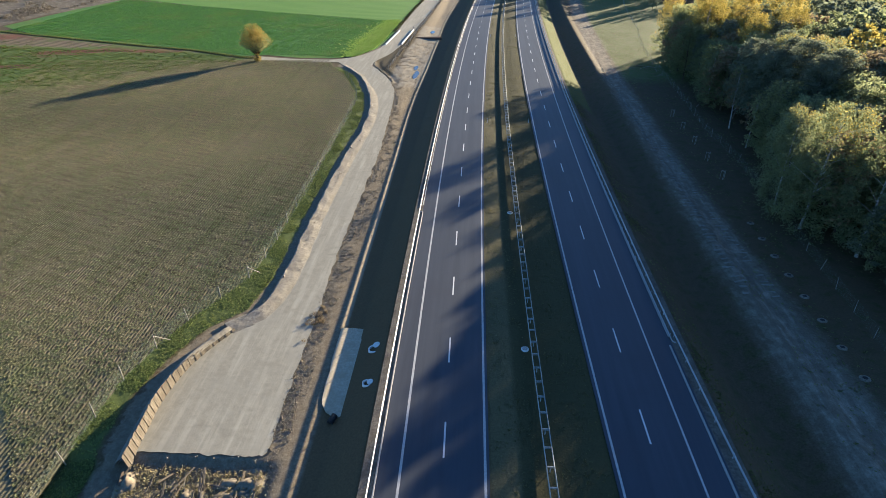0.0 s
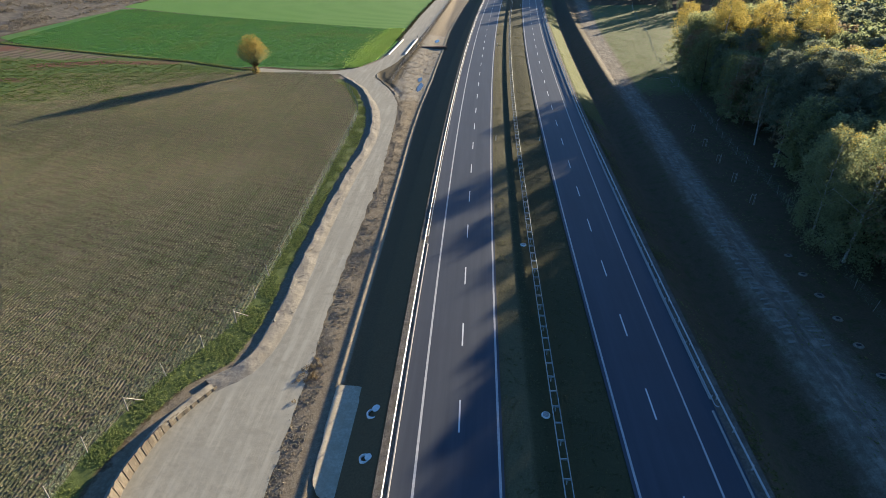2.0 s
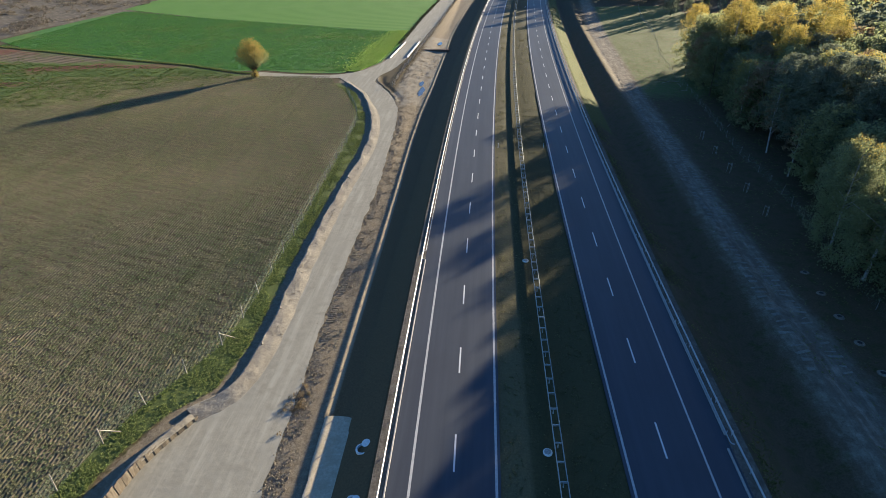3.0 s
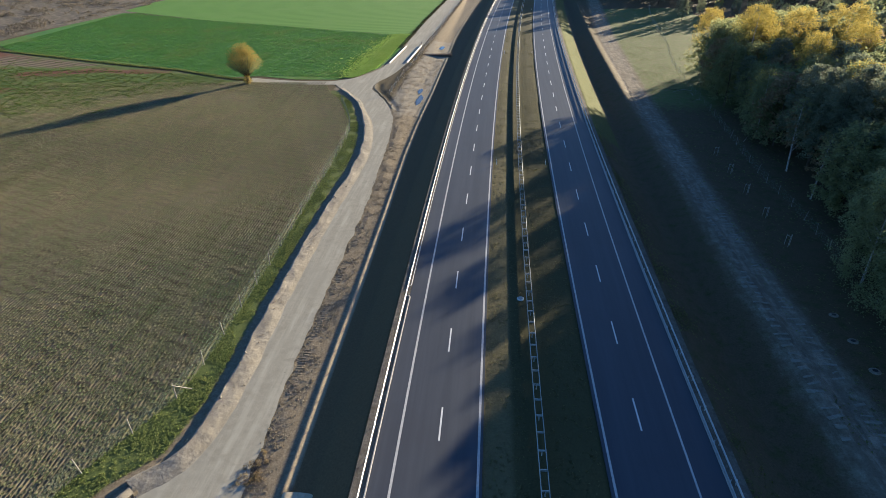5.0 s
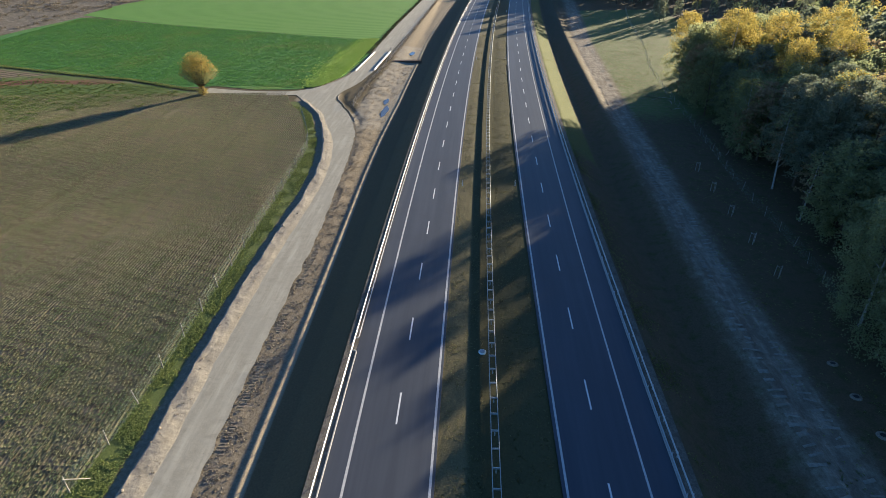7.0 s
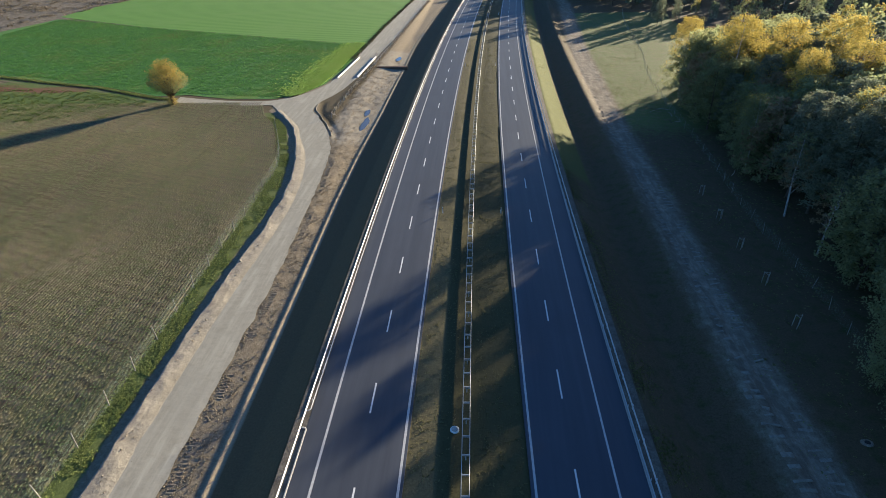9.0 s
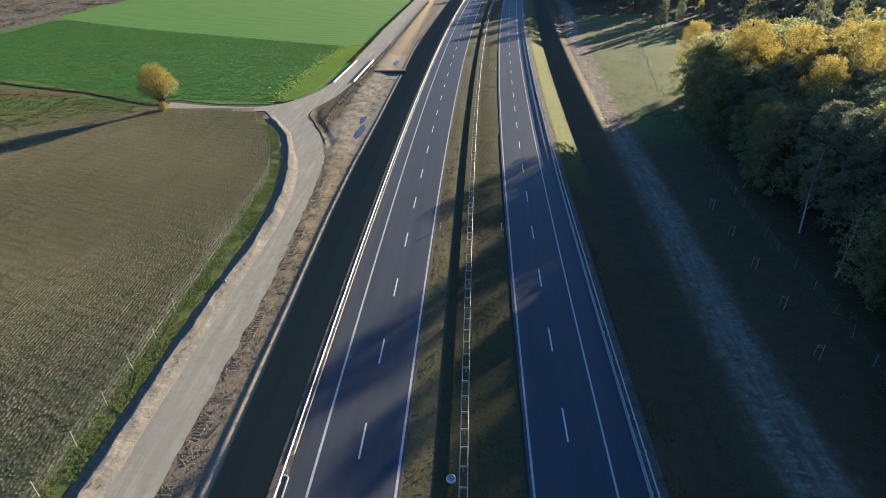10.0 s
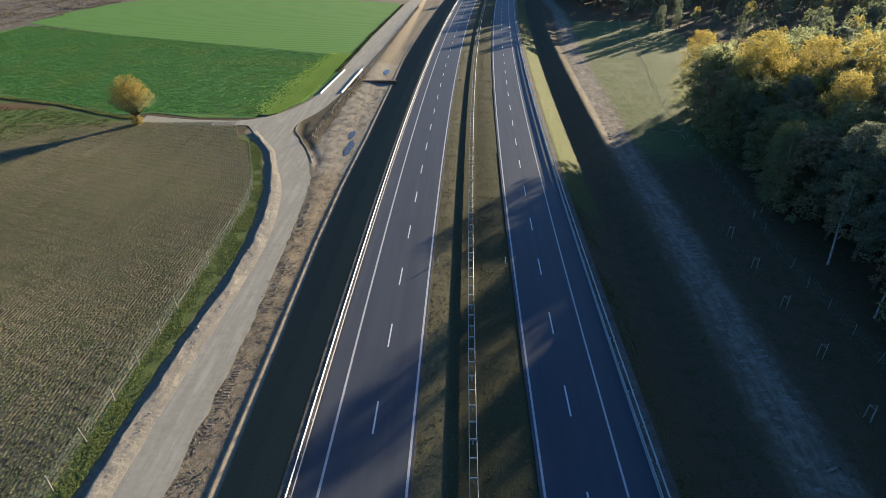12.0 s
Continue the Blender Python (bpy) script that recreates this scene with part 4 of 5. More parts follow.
# ---- fences ----


def wire_panel(length, height, step, mat, thick=0.0035):
    """Woven wire between two posts, along +x."""
    v, f = [], []

    def wire(a, b):
        a, b = Vector(a), Vector(b)
        d = (b - a).normalized()
        s = Vector((0, 1, 0))
        t = d.cross(s)
        n = len(v)
        for p in (a, b):
            for k in range(3):
                v.append(p + thick * (math.cos(2.094 * k) * s + math.sin(2.094 * k) * t))
        for k in range(3):
            f.append((n + k, n + (k + 1) % 3, n + 3 + (k + 1) % 3, n + 3 + k))

    for k in range(9):
        wire((0, 0, 0.08 + (height - 0.12) * k / 8), (length, 0, 0.08 + (height - 0.12) * k / 8))
    x = step
    while x < length:
        wire((x, 0, 0.08), (x, 0, height - 0.04))
        x += step
    return mesh_from("wire_mesh", v, f, mat)


M["wire"] = speckled("green_wire", (0.16, 0.22, 0.16), (0.26, 0.32, 0.25), 9, 0.6, 0)
M["oldwood"] = speckled("grey_post_timber", (0.22, 0.19, 0.15), (0.46, 0.42, 0.36), 5, 0.9, 0.3, 0.02)


def fence(points, height, post_r, label, wire_mat, lean=0.0, braces=(), step=0.22):
    base = (points[0][0], points[0][1], float(terrain(*points[0])))
    ob = empty("fence", base, label, "fence", "fences")
    pms = [to_mesh("post", tube_bm([(0, 0, -0.25), (lean * math.sin(k * 2.1), lean * math.cos(k * 1.7), height)], [post_r, post_r * 0.9], 6), M["oldwood"]) for k in range(4)]
    panels = {}
    for i, (x, y) in enumerate(points):
        z = float(terrain(x, y))
        part("post", pms[i % 4], ob, at=(x - base[0], y - base[1], z - base[2]))
        if i in braces:
            bm = tube_bm([(0, 0, height * 0.9), (0.9, 1.5, 0.0)], [post_r * 0.8, post_r * 0.8], 5)
            part("brace", to_mesh("brace", bm, M["oldwood"]), ob, at=(x - base[0], y - base[1], z - base[2]))
        if i + 1 < len(points):
            x1, y1 = points[i + 1]
            d = math.hypot(x1 - x, y1 - y)
            key = round(d, 1)
            if key not in panels:
                panels[key] = wire_panel(key, height * 0.93, step, wire_mat)
            w = part("wire_mesh", panels[key], ob, at=(x - base[0], y - base[1], z - base[2] + 0.03))
            w.rotation_euler.z = math.atan2(y1 - y, x1 - x)
    return ob


def evenly(line, step):
    pts = smooth_line(line, 0.25)
    out, run = [pts[0]], 0.0
    for a, b in zip(pts, pts[1:]):
        run += math.hypot(b[0] - a[0], b[1] - a[1])
        if run >= step:
            out.append(b)
            run = 0.0
    return out


left_line = [(x + 0.15, y) for y, x in FIELD_R if 24 < y < 172]
fence(evenly([(-37.2, 20.5)] + left_line, 5.05), 2.05, 0.055, "wire mesh fence with grey posts along the field edge", M["wire"], 0.12, (5, 8))
fence(evenly([(-28.9, 174), (-28.3, 198.6), (-27.3, 213), (-26.7, 228), (-25.2, 260), (-22.6, 331), (-20.6, 385)], 2.3), 1.35, 0.065,
      "leaning timber post fence with wire beside the track", M["oldwood"], 0.4, tuple(range(0, 90, 7)), 0.3)
fence(evenly([(44.6, 43), (45.4, 53.2), (46.2, 63.4), (47.6, 80), (49.0, 96), (49.6, 107), (49.4, 121), (50.6, 138), (52.2, 160), (53.6, 187), (56.3, 213), (61.9, 245), (67.5, 292), (74, 330)], 4.6), 1.75, 0.03,
      "thin post and wire fence along the wood's edge", M["wire"], 0.35, (14, 20), 0.6)

# ---- bridge parapets over the drain ----
for (x0, y0), (x1, y1) in (((-29.7, 211.8), (-28.4, 239.5)), ((-35.5, 211.1), (-33.9, 238.5))):
    d = math.hypot(x1 - x0, y1 - y0)
    thin = 0.55 if x0 < -33 else 0.85
    ob = empty("bridge_parapet", (x0, y0, 0.0), "low white concrete parapet beside the track", "parapet", "bridge parapets")
    ob.rotation_euler.z = math.atan2(y1 - y0, x1 - x0)
    for k in range(5):
        part("block", to_mesh("block", box_bm((d / 5 - 0.03, 0.38 * thin, 0.45), ((k + 0.5) * d / 5, 0, 0.10), 0.03), M["white"]), ob)
    part("coping", to_mesh("coping", box_bm((d, 0.46 * thin, 0.08), (d / 2, 0, 0.365), 0.02), M["white"]), ob)
    for k in range(3):
        part("end_post", to_mesh("end_post", box_bm((0.12, 0.12, 1.3), (d + 0.5 + 0.9 * k, 0.1, 0.6), 0.01), M["oldwood"]), ob)

# dark timber lined drain that runs from the parapet to the ditch
channel = empty("drain_channel", (-25.6, 225.0, 0.0), "dark timber covered drain across the bare strip", "drain")
for k in range(24):
    p = part("cover_board", to_mesh("cover_board", box_bm((0.38, 1.15, 0.07), (0.2 + 0.4 * k, 0, 0.03 + 0.015 * wobble(k, 2, 0.9)), 0.008), M["rust"]), channel)
for side in (-0.62, 0.62):
    part("side_beam", to_mesh("side_beam", box_bm((9.8, 0.16, 1.3), (4.85, side, -0.53), 0.01), M["rust"]), channel)

# ---- puddles ----
water = Nodes("puddle_water", 0.06, 0, 0.6)
water.colour(water.ramp(water.noise(1.5, 3), [(0.3, (0.05, 0.045, 0.036)), (0.7, (0.10, 0.088, 0.068))]))
M["water"] = water.mat


def puddle(x, y, rx, ry, seed):
    pts = []
    for k in range(40):
        a = 2 * math.pi * k / 40
        r = 1 + 0.35 * wobble(math.cos(a) * 1.3, math.sin(a) * 1.3, 1.0, seed) + 0.1 * wobble(math.cos(a) * 4, math.sin(a) * 4, 1.0, seed)
        pts.append((x + rx * r * math.cos(a), y + ry * r * math.sin(a)))
    z = max(float(terrain(px, py)) for px, py in pts[::4] + [(x, y)]) + 0.06
    thing("puddle", flat_sheet("puddle", pts, z, M["water"]), "shallow puddle reflecting the sky on bare soil", "puddle", "puddles")


puddle(-20.4, 238.5, 0.9, 3.0, 1.0)
puddle(-20.0, 169.5, 0.8, 4.6, 2.0)
puddle(-20.9, 178.5, 0.7, 2.6, 3.0)

# ---- ditch: sand pad, wells and pipe ----
pad_pts = []
for x, y in smooth_line([(-16.2, 50.5), (-15.2, 50.55), (-14.0, 50.6), (-13.0, 50.4), (-12.5, 46), (-12.0, 41.5), (-12.1, 38.0), (-13.6, 37.2), (-15.5, 38.6), (-16.0, 44.5), (-16.2, 50.5)], 0.6, 0.12):
    pad_pts.append((x, y))
M["sand"] = speckled("packed_pale_sand", (0.34, 0.29, 0.20), (0.52, 0.45, 0.33), 3, 0.95, 0.25, 0.05, 0.5, (0.36, 0.30, 0.20))
bm = bmesh.new()
fc = bm.faces.new([bm.verts.new((x, y, -0.04)) for x, y in pad_pts[:-1]])
bmesh.ops.recalc_face_normals(bm, faces=[fc])
ex = bmesh.ops.extrude_face_region(bm, geom=[fc])
bmesh.ops.translate(bm, verts=[v for v in ex["geom"] if isinstance(v, bmesh.types.BMVert)], vec=(0, 0, -0.6))
bmesh.ops.triangulate(bm, faces=[f for f in bm.faces if len(f.verts) > 4])
for c in (-13.4, -14.0, -14.5, -15.0, -15.5):
    bmesh.ops.bisect_plane(bm, geom=bm.verts[:] + bm.edges[:] + bm.faces[:], plane_co=(c, 0, 0), plane_no=(1, 0, 0))
for v in bm.verts:
    v.co.z += 0.16 * float(smooth01((-14.0 - v.co.x) / 2.0))
bmesh.ops.recalc_face_normals(bm, faces=bm.faces[:])
thing("sand_pad", to_mesh("sand_pad", bm, M["sand"]), "pale sandy concrete pad on the ditch bottom", "pad")


def lathe(profile, sides, mat, name):
    v, f = [], []
    for r, z in profile:
        for k in range(sides):
            a = 2 * math.pi * k / sides
            v.append((r * math.cos(a), r * math.sin(a), z))
    for i in range(len(profile) - 1):
        for k in range(sides):
            a, b = i * sides + k, i * sides + (k + 1) % sides
            f.append((a, b, b + sides, a + sides))
    f.append(tuple(range((len(profile) - 1) * sides, len(profile) * sides)))
    return mesh_from(name, v, f, mat)


def well(x, y, z, r, label, lid_at):
    ob = empty("drain_well", (x, y, z), label, "well", "drain wells")
    part("ring", lathe([(r, -0.8), (r, 0.32), (r - 0.03, 0.35), (r - 0.14, 0.35), (r - 0.14, 0.05), (0.02, 0.05)], 20, M["white"], "ring"), ob)
    lid = part("lid", lathe([(r * 0.62, 0.0), (r * 0.66, 0.02), (r * 0.66, 0.11), (r * 0.58, 0.14), (0.02, 0.14)], 18, M["white"], "lid"), ob, "round concrete lid lying loose", at=lid_at)
    lid.rotation_euler = (0.12, -0.2, 0)
    return ob


well(-11.55, 46.2, 0.55, 0.62, "open concrete well ring with its lid beside it", (0.25, 0.62, 0.30))
well(-11.35, 40.9, 0.65, 0.50, "concrete well ring with a loose lid on the bank", (0.35, 0.1, 0.33))
pipe = empty("drain_pipe", (-13.9, 37.2, 0.15), "black corrugated drain pipe ending in the ditch", "pipe")
prof = []
for k in range(9):
    prof += [(0.42, 0.18 * k), (0.46, 0.18 * k + 0.06), (0.46, 0.18 * k + 0.12), (0.42, 0.18 * k + 0.17)]
pm = lathe(prof, 16, M["black"], "tube")
tb = part("tube", pm, pipe)
tb.rotation_euler = (radians(98), 0, radians(-20))
tb.scale = (0.72, 0.72, 0.6)
for x, y in ((4.65, 46.3), (4.55, 78.1)):
    z = float(terrain(x + float(curve_x(y)), y))
    ob = empty("drain_cover", (x + float(curve_x(y)), y, z), "round white concrete drain cover in the median", "drain cover", "median drains")
    part("collar", lathe([(0.42, -0.3), (0.42, 0.10), (0.34, 0.14), (0.02, 0.14)], 20, M["white"], "collar"), ob)
    part("lid", lathe([(0.30, 0.14), (0.30, 0.20), (0.26, 0.22), (0.02, 0.22)], 18, M["kerb"], "lid"), ob)

# ---- delineator posts ----
for y in (23.0, 121.0, 218.0, 316.0):
    for u in (1.15, 10.25):
        x = u + float(curve_x(y))
        ob = empty("delineator_post", (x, y, 1.48), "white plastic delineator post with a black band", "road post", "delineator posts")
        part("body", to_mesh("body", box_bm((0.12, 0.09, 0.78), (0, 0, 0.36), 0.02), M["white"]), ob)
        band = part("band", to_mesh("band", box_bm((0.128, 0.098, 0.16), (0, 0, 0.83), 0.02), M["black"]), ob, "black band")
        part("reflector", to_mesh("reflector", box_bm((0.06, 0.006, 0.10), (0, -0.052, 0.83)), M["white"]), band)
        part("cap", to_mesh("cap", box_bm((0.12, 0.09, 0.10), (0, 0, 0.96), 0.02), M["white"]), ob)

# ---- planting beside the wood: pits, and saplings between three stakes ----
M["pitsoil"] = speckled("dug_soil", (0.10, 0.085, 0.065), (0.26, 0.22, 0.17), 5, 0.95, 0.5, 0.05)
pit_me = lathe([(0.95, -0.12), (0.75, 0.06), (0.55, 0.13), (0.40, 0.10), (0.33, -0.02), (0.02, -0.04)], 16, M["pitsoil"], "rim")
# black disc: the shade inside the pit, put into colour
core_me = lathe([(0.44, 0.06), (0.25, 0.07), (0.02, 0.06)], 14, M["black"], "hole")
for i in range(9):
    y = 40.6 + 4.85 * i
    x = 40.6 + 0.048 * (y - 45)
    z = float(terrain(x, y))
    ob = empty("planting_pit", (x, y, z + 0.02), "dug planting pit with a ring of pale soil", "pit", "planting pits")
    a = part("rim", pit_me, ob)
    a.scale = (0.7 + 0.12 * wobble(i, 1, 0.9), 0.62 + 0.1 * wobble(i, 5, 0.9), 1)
    b = part("hole", core_me, ob, at=(0.05, 0, 0.02))
    b.scale = (0.95, 0.8, 1)


def sapling(x, y, seed):
    g = np.random.default_rng(seed)
    z = float(terrain(x, y))
    ob = empty("staked_sapling", (x, y, z), "young bare sapling tied between three pale stakes", "sapling", "staked saplings")
    for k in range(3):
        a = 2.094 * k + 0.4 + g.uniform(-0.1, 0.1)
        part("stake", to_mesh("stake", tube_bm([(0.42 * math.cos(a), 0.42 * math.sin(a), -0.2), (0.40 * math.cos(a), 0.40 * math.sin(a), 1.75)], [0.035, 0.035], 6), M["oldwood"]), ob)
    for k in range(3):
        a, b = 2.094 * k + 0.4, 2.094 * (k + 1) + 0.4
        part("cross_bar", to_mesh("cross_bar", tube_bm([(0.41 * math.cos(a), 0.41 * math.sin(a), 1.6), (0.41 * math.cos(b), 0.41 * math.sin(b), 1.6)], [0.028, 0.028], 5), M["oldwood"]), ob)
    bm = tube_bm([(0, 0, -0.1), (0.02, 0.02, 1.2), (0.0, 0.06, 2.3)], [0.025, 0.02, 0.008], 5)
    for k in range(5):
        a = k * 2.4
        tube_bm([(0.01, 0.02, 1.2 + 0.2 * k), (0.3 * math.cos(a), 0.3 * math.sin(a), 1.55 + 0.2 * k)], [0.010, 0.004], 4, bm)
    part("stem", to_mesh("stem", bm, M["bark"]), ob)


for i in range(5):
    sapling(43.75 + 0.03 * (8.9 * i), 96.1 + 8.9 * i, i)

# fallen branches and split poles on the shaded strip
g = np.random.default_rng(5)
for i in range(14):
    x, y = g.uniform(48, 54), g.uniform(120, 182)
    z = float(terrain(x, y))
    a, l = g.uniform(0, 6.28), g.uniform(1.2, 3.6)
    bm = tube_bm([(0, 0, 0.08), (l * 0.5 * math.cos(a), l * 0.5 * math.sin(a), 0.16), (l * math.cos(a + 0.1), l * math.sin(a + 0.1), 0.07)], [0.07, 0.06, 0.035], 6)
    thing("fallen_branch", to_mesh("fallen_branch", bm, M["bark"] if i % 3 else M["oldwood"]), "pale fallen branch lying on the ground", "branch", "fallen branches").location = (x, y, z)

# ---- rubble, reeds and old planks below the gravel pad ----
g = np.random.default_rng(15)
for cx, cy, rx, ry, h in ((-30.6, 29.0, 1.1, 1.6, 0.75), (-28.4, 27.6, 1.9, 1.2, 0.35), (-26.3, 28.4, 1.2, 1.9, 0.45), (-24.2, 28.2, 2.1, 1.5, 0.5), (-21.8, 28.9, 1.7, 1.5, 0.6), (-19.9, 29.3, 1.6, 2.0, 0.6)):
    v, f = [], []
    for i in range(13):
        for j in range(13):
            a, b = (i - 6) / 6, (j - 6) / 6
            x, y = cx + rx * a, cy + ry * b
            z = h * max(0, 1 - a * a - b * b) ** 0.7 + (0.6 * wobble(x, y, 1.1, 4) + 0.55 * wobble(x, y, 2.7, 8)) * max(0, 1 - max(abs(a), abs(b))) ** 0.5
            v.append((x, y, float(terrain(x, y)) - 0.06 + z))
    for i in range(12):
        for j in range(12):
            k = i * 13 + j
            f.append((k, k + 13, k + 14, k + 1))
    thing("clay_mound", mesh_from("clay_mound", v, f, M["clod"], True), "crumbling mound of yellow clay and rubble", "clay mound", "clay mounds")
for i in range(64):
    x, y = g.uniform(-31.5, -18.8), g.uniform(24.5, 30.4)
    l, a = g.uniform(0.8, 3.0), g.uniform(1.1, 2.0) if i % 3 else g.uniform(0, 3.1)
    b = thing("old_plank", to_mesh("old_plank", box_bm((l, g.uniform(0.07, 0.20), 0.05), (0, 0, 0), 0.008), M["timber"]), "weathered loose plank on the rubble", "plank", "loose planks")
    b.location = (x, y, float(terrain(x, y)) + 0.35 + 0.08 * (i % 5))
    b.rotation_euler = (g.uniform(-0.3, 0.3), g.uniform(-0.35, 0.35), a)
for i in range(36):
    t = g.uniform(0, 1)
    x, y = -32.0 + 13 * t + g.uniform(-0.5, 0.5), 30.9 + g.normal(0, 0.35) + 0.8 * t
    r = g.uniform(0.05, 0.12)
    bm = bmesh.new()
    bmesh.ops.create_icosphere(bm, subdivisions=1, radius=r)
    for v in bm.verts:
        v.co *= 1 + 0.35 * wobble(v.co.x * 9 + i, v.co.y * 9, 1.0, i)
        v.co.z *= 0.7
    thing("clod", to_mesh("clod", bm, M["clay"]), "lump of dried clay below the crumbling edge", "clod", "clay lumps").location = (x, y, float(terrain(x, y)) + r * 0.4)

# stray stones on the crest of the berm
for i in range(9):
    y = 58 + 13.0 * i + g.uniform(-4, 4)
    x = float(along(GRAVEL_L, y)) - 0.3
    r = g.uniform(0.10, 0.20)
    bm = bmesh.new()
    bmesh.ops.create_icosphere(bm, subdivisions=1, radius=r)
    for v in bm.verts:
        v.co *= 1 + 0.4 * wobble(v.co.x * 9 + i, v.co.y * 9, 1.0, i)
    thing("clod", to_mesh("clod", bm, M["clay"]), "pale stone lying on the crest of the berm", "clod", "clay lumps").location = (x, y, 0.40)


# ---- crops, weeds and grass ----


def tuft_material(name, stops, trans=0.25, patch=0.10, share=0.5):
    n = Nodes(name, 0.8, 0, 0.2)
    col = n.ramp(n.math("ADD", n.math("MULTIPLY", n.island(), 1.05 - share), n.math("MULTIPLY", n.span(n.noise(patch, 4, 0.6), 0.3, 0.7) if share > 0.5 else n.noise(patch, 3, 0.6), share), True), stops)
    n.colour(col)
    tr = n.t.nodes.new("ShaderNodeBsdfTranslucent")
    n.link(col, tr.inputs[0])
    mx = n.t.nodes.new("ShaderNodeMixShader")
    mx.inputs[0].default_value = trans
    n.link(n.b.outputs[0], mx.inputs[1])
    n.link(tr.outputs[0], mx.inputs[2])
    n.link(mx.outputs[0], n.t.nodes["Material Output"].inputs[0])
    return n.mat


def tufts(name, pts, radius, height, leaves, mat, seed, label, category, width=0.5):
    """Clumps of leaves that rise and bend outwards, all one piece of cover."""
    g = np.random.default_rng(seed)
    p = np.repeat(np.asarray(pts, float), leaves, 0)
    n = len(p)
    a = g.uniform(0, 2 * np.pi, n)
    s = np.repeat(g.uniform(0.6, 1.35, len(pts)), leaves)
    r, h = radius * s * g.uniform(0.5, 1.2, n), height * s * g.uniform(0.5, 1.2, n)
    d = np.stack([np.cos(a), np.sin(a)], 1)
    q = np.stack([-np.sin(a), np.cos(a)], 1) * (radius * width * s)[:, None]
    v = np.zeros((n, 4, 3))
    v[:, 0, :2], v[:, 0, 2] = p[:, :2], p[:, 2] - 0.03
    v[:, 1, :2], v[:, 1, 2] = p[:, :2] + d * r[:, None] * 0.55 + q, p[:, 2] + h * 0.85
    v[:, 2, :2], v[:, 2, 2] = p[:, :2] + d * r[:, None] * 1.2, p[:, 2] + h * 0.6
    v[:, 3, :2], v[:, 3, 2] = p[:, :2] + d * r[:, None] * 0.55 - q, p[:, 2] + h * 0.85
    me = bpy.data.meshes.new(name)
    me.from_pydata(v.reshape(-1, 3).tolist(), [], np.arange(4 * n).reshape(n, 4).tolist())
    me.materials.append(mat)
    me.update()
    return thing(name, me, label, category, kind="stuff")


def lumps(x, y, scale, seed):
    return np.array([wobble(a, b, scale, seed) for a, b in zip(x, y)])


g = np.random.default_rng(31)
M["crop"] = tuft_material("withered_crop", [(0.1, (0.135, 0.168, 0.073)), (0.4, (0.200, 0.226, 0.105)), (0.65, (0.275, 0.260, 0.138)), (1.0, (0.37, 0.322, 0.20))], 0.45, 0.22, 0.62)
SKEW = 0.045   # the rows lean this much from the road's line
rows = np.arange(-138, -24, 0.45)
xs, ys = [], []
for k, x in enumerate(rows):
    y = np.arange(22, 187, 0.20) + g.uniform(0, 0.20)
    rx = x - SKEW * (y - 100)
    keep = (rx < along(FIELD_R, y) - 0.25 - 5.6 * smooth01((y - 116) / 8)) & (rx > -0.87 * y - 16) & (g.uniform(0, 1, len(y)) < np.interp(y, (22, 90, 187), (1.0, 0.88, 0.82)) * g.uniform(0.75, 1.15))
    y, rx = y[keep], rx[keep]
    xs.append(rx + g.normal(0, 0.025, len(y)) + 0.12 * np.sin(y * 0.06))
    ys.append(y + g.normal(0, 0.13, len(y)))
for k in range(12):
    y = np.arange(119, 184, 0.26) + g.uniform(0, 0.26)
    y = y[(g.uniform(0, 1, len(y)) < 0.8) & (0.45 * k < 5.6 * smooth01((y - 116) / 8))]
    xs.append(along(FIELD_R, y) - 0.4 - 0.46 * k + g.normal(0, 0.025, len(y)))
    ys.append(y)
xs, ys = np.concatenate(xs), np.concatenate(ys)
ok = 0.5 * lumps(xs, ys, 0.22, 4) + 0.6 * lumps(xs, ys, 0.8, 14) + 0.6 * lumps(xs, ys, 0.045, 8) + g.uniform(-0.25, 0.25, len(xs)) > -0.55
tufts("crop_plants", np.stack([xs[ok], ys[ok], np.full(ok.sum(), 0.03)], 1), 0.16, 0.08, 4, M["crop"], 3, "withered olive green crop plants standing in rows", "crop", 0.75)

# the drilled rows stand on low ridges of earth
rv, rf, at = [], [], {}
for k, x in enumerate(rows):
    for i, yy in enumerate(np.arange(22, 187.1, 1.1)):
        c = x - SKEW * (yy - 100)
        if not -0.87 * yy - 16 < c < float(along(FIELD_R, yy)) - 0.25:
            continue
        yy += g.uniform(-0.3, 0.3)
        c += 0.12 * math.sin(yy * 0.06) + g.normal(0, 0.02)
        top = 0.056 + g.normal(0, 0.012)
        q = at[k, i] = len(rv)
        rv += [(c - 0.19, yy, 0.004), (c - 0.04, yy, top), (c + 0.05, yy, top), (c + 0.19, yy, 0.004)]
        p = at.get((k, i - 1))
        if p is not None:
            rf += [(p + e, p + e + 1, q + e + 1, q + e) for e in range(3)]
            a, b = at.get((k - 1, i - 1)), at.get((k - 1, i))
            if a is not None and b is not None:
                rf.append((a + 3, p, q, b + 3))
ridge_me = mesh_from("drill_ridges", rv, rf, crop_mat, True)
ra = ridge_me.attributes.new("d_weeds", "FLOAT", "POINT")
ra.data.foreach_set("value", [weed_depth(p[0], p[1]) for p in rv])
thing("drill_ridges", ridge_me, "low ridges of brown earth under the crop rows", "soil ridges", kind="stuff")

M["beet"] = tuft_material("beet_leaves", [(0.1, (0.06, 0.16, 0.036)), (0.5, (0.10, 0.25, 0.054)), (0.9, (0.17, 0.34, 0.08))], 0.45)
n = 62000
x, y = g.uniform(-205, -36, n), g.uniform(190, 335, n)
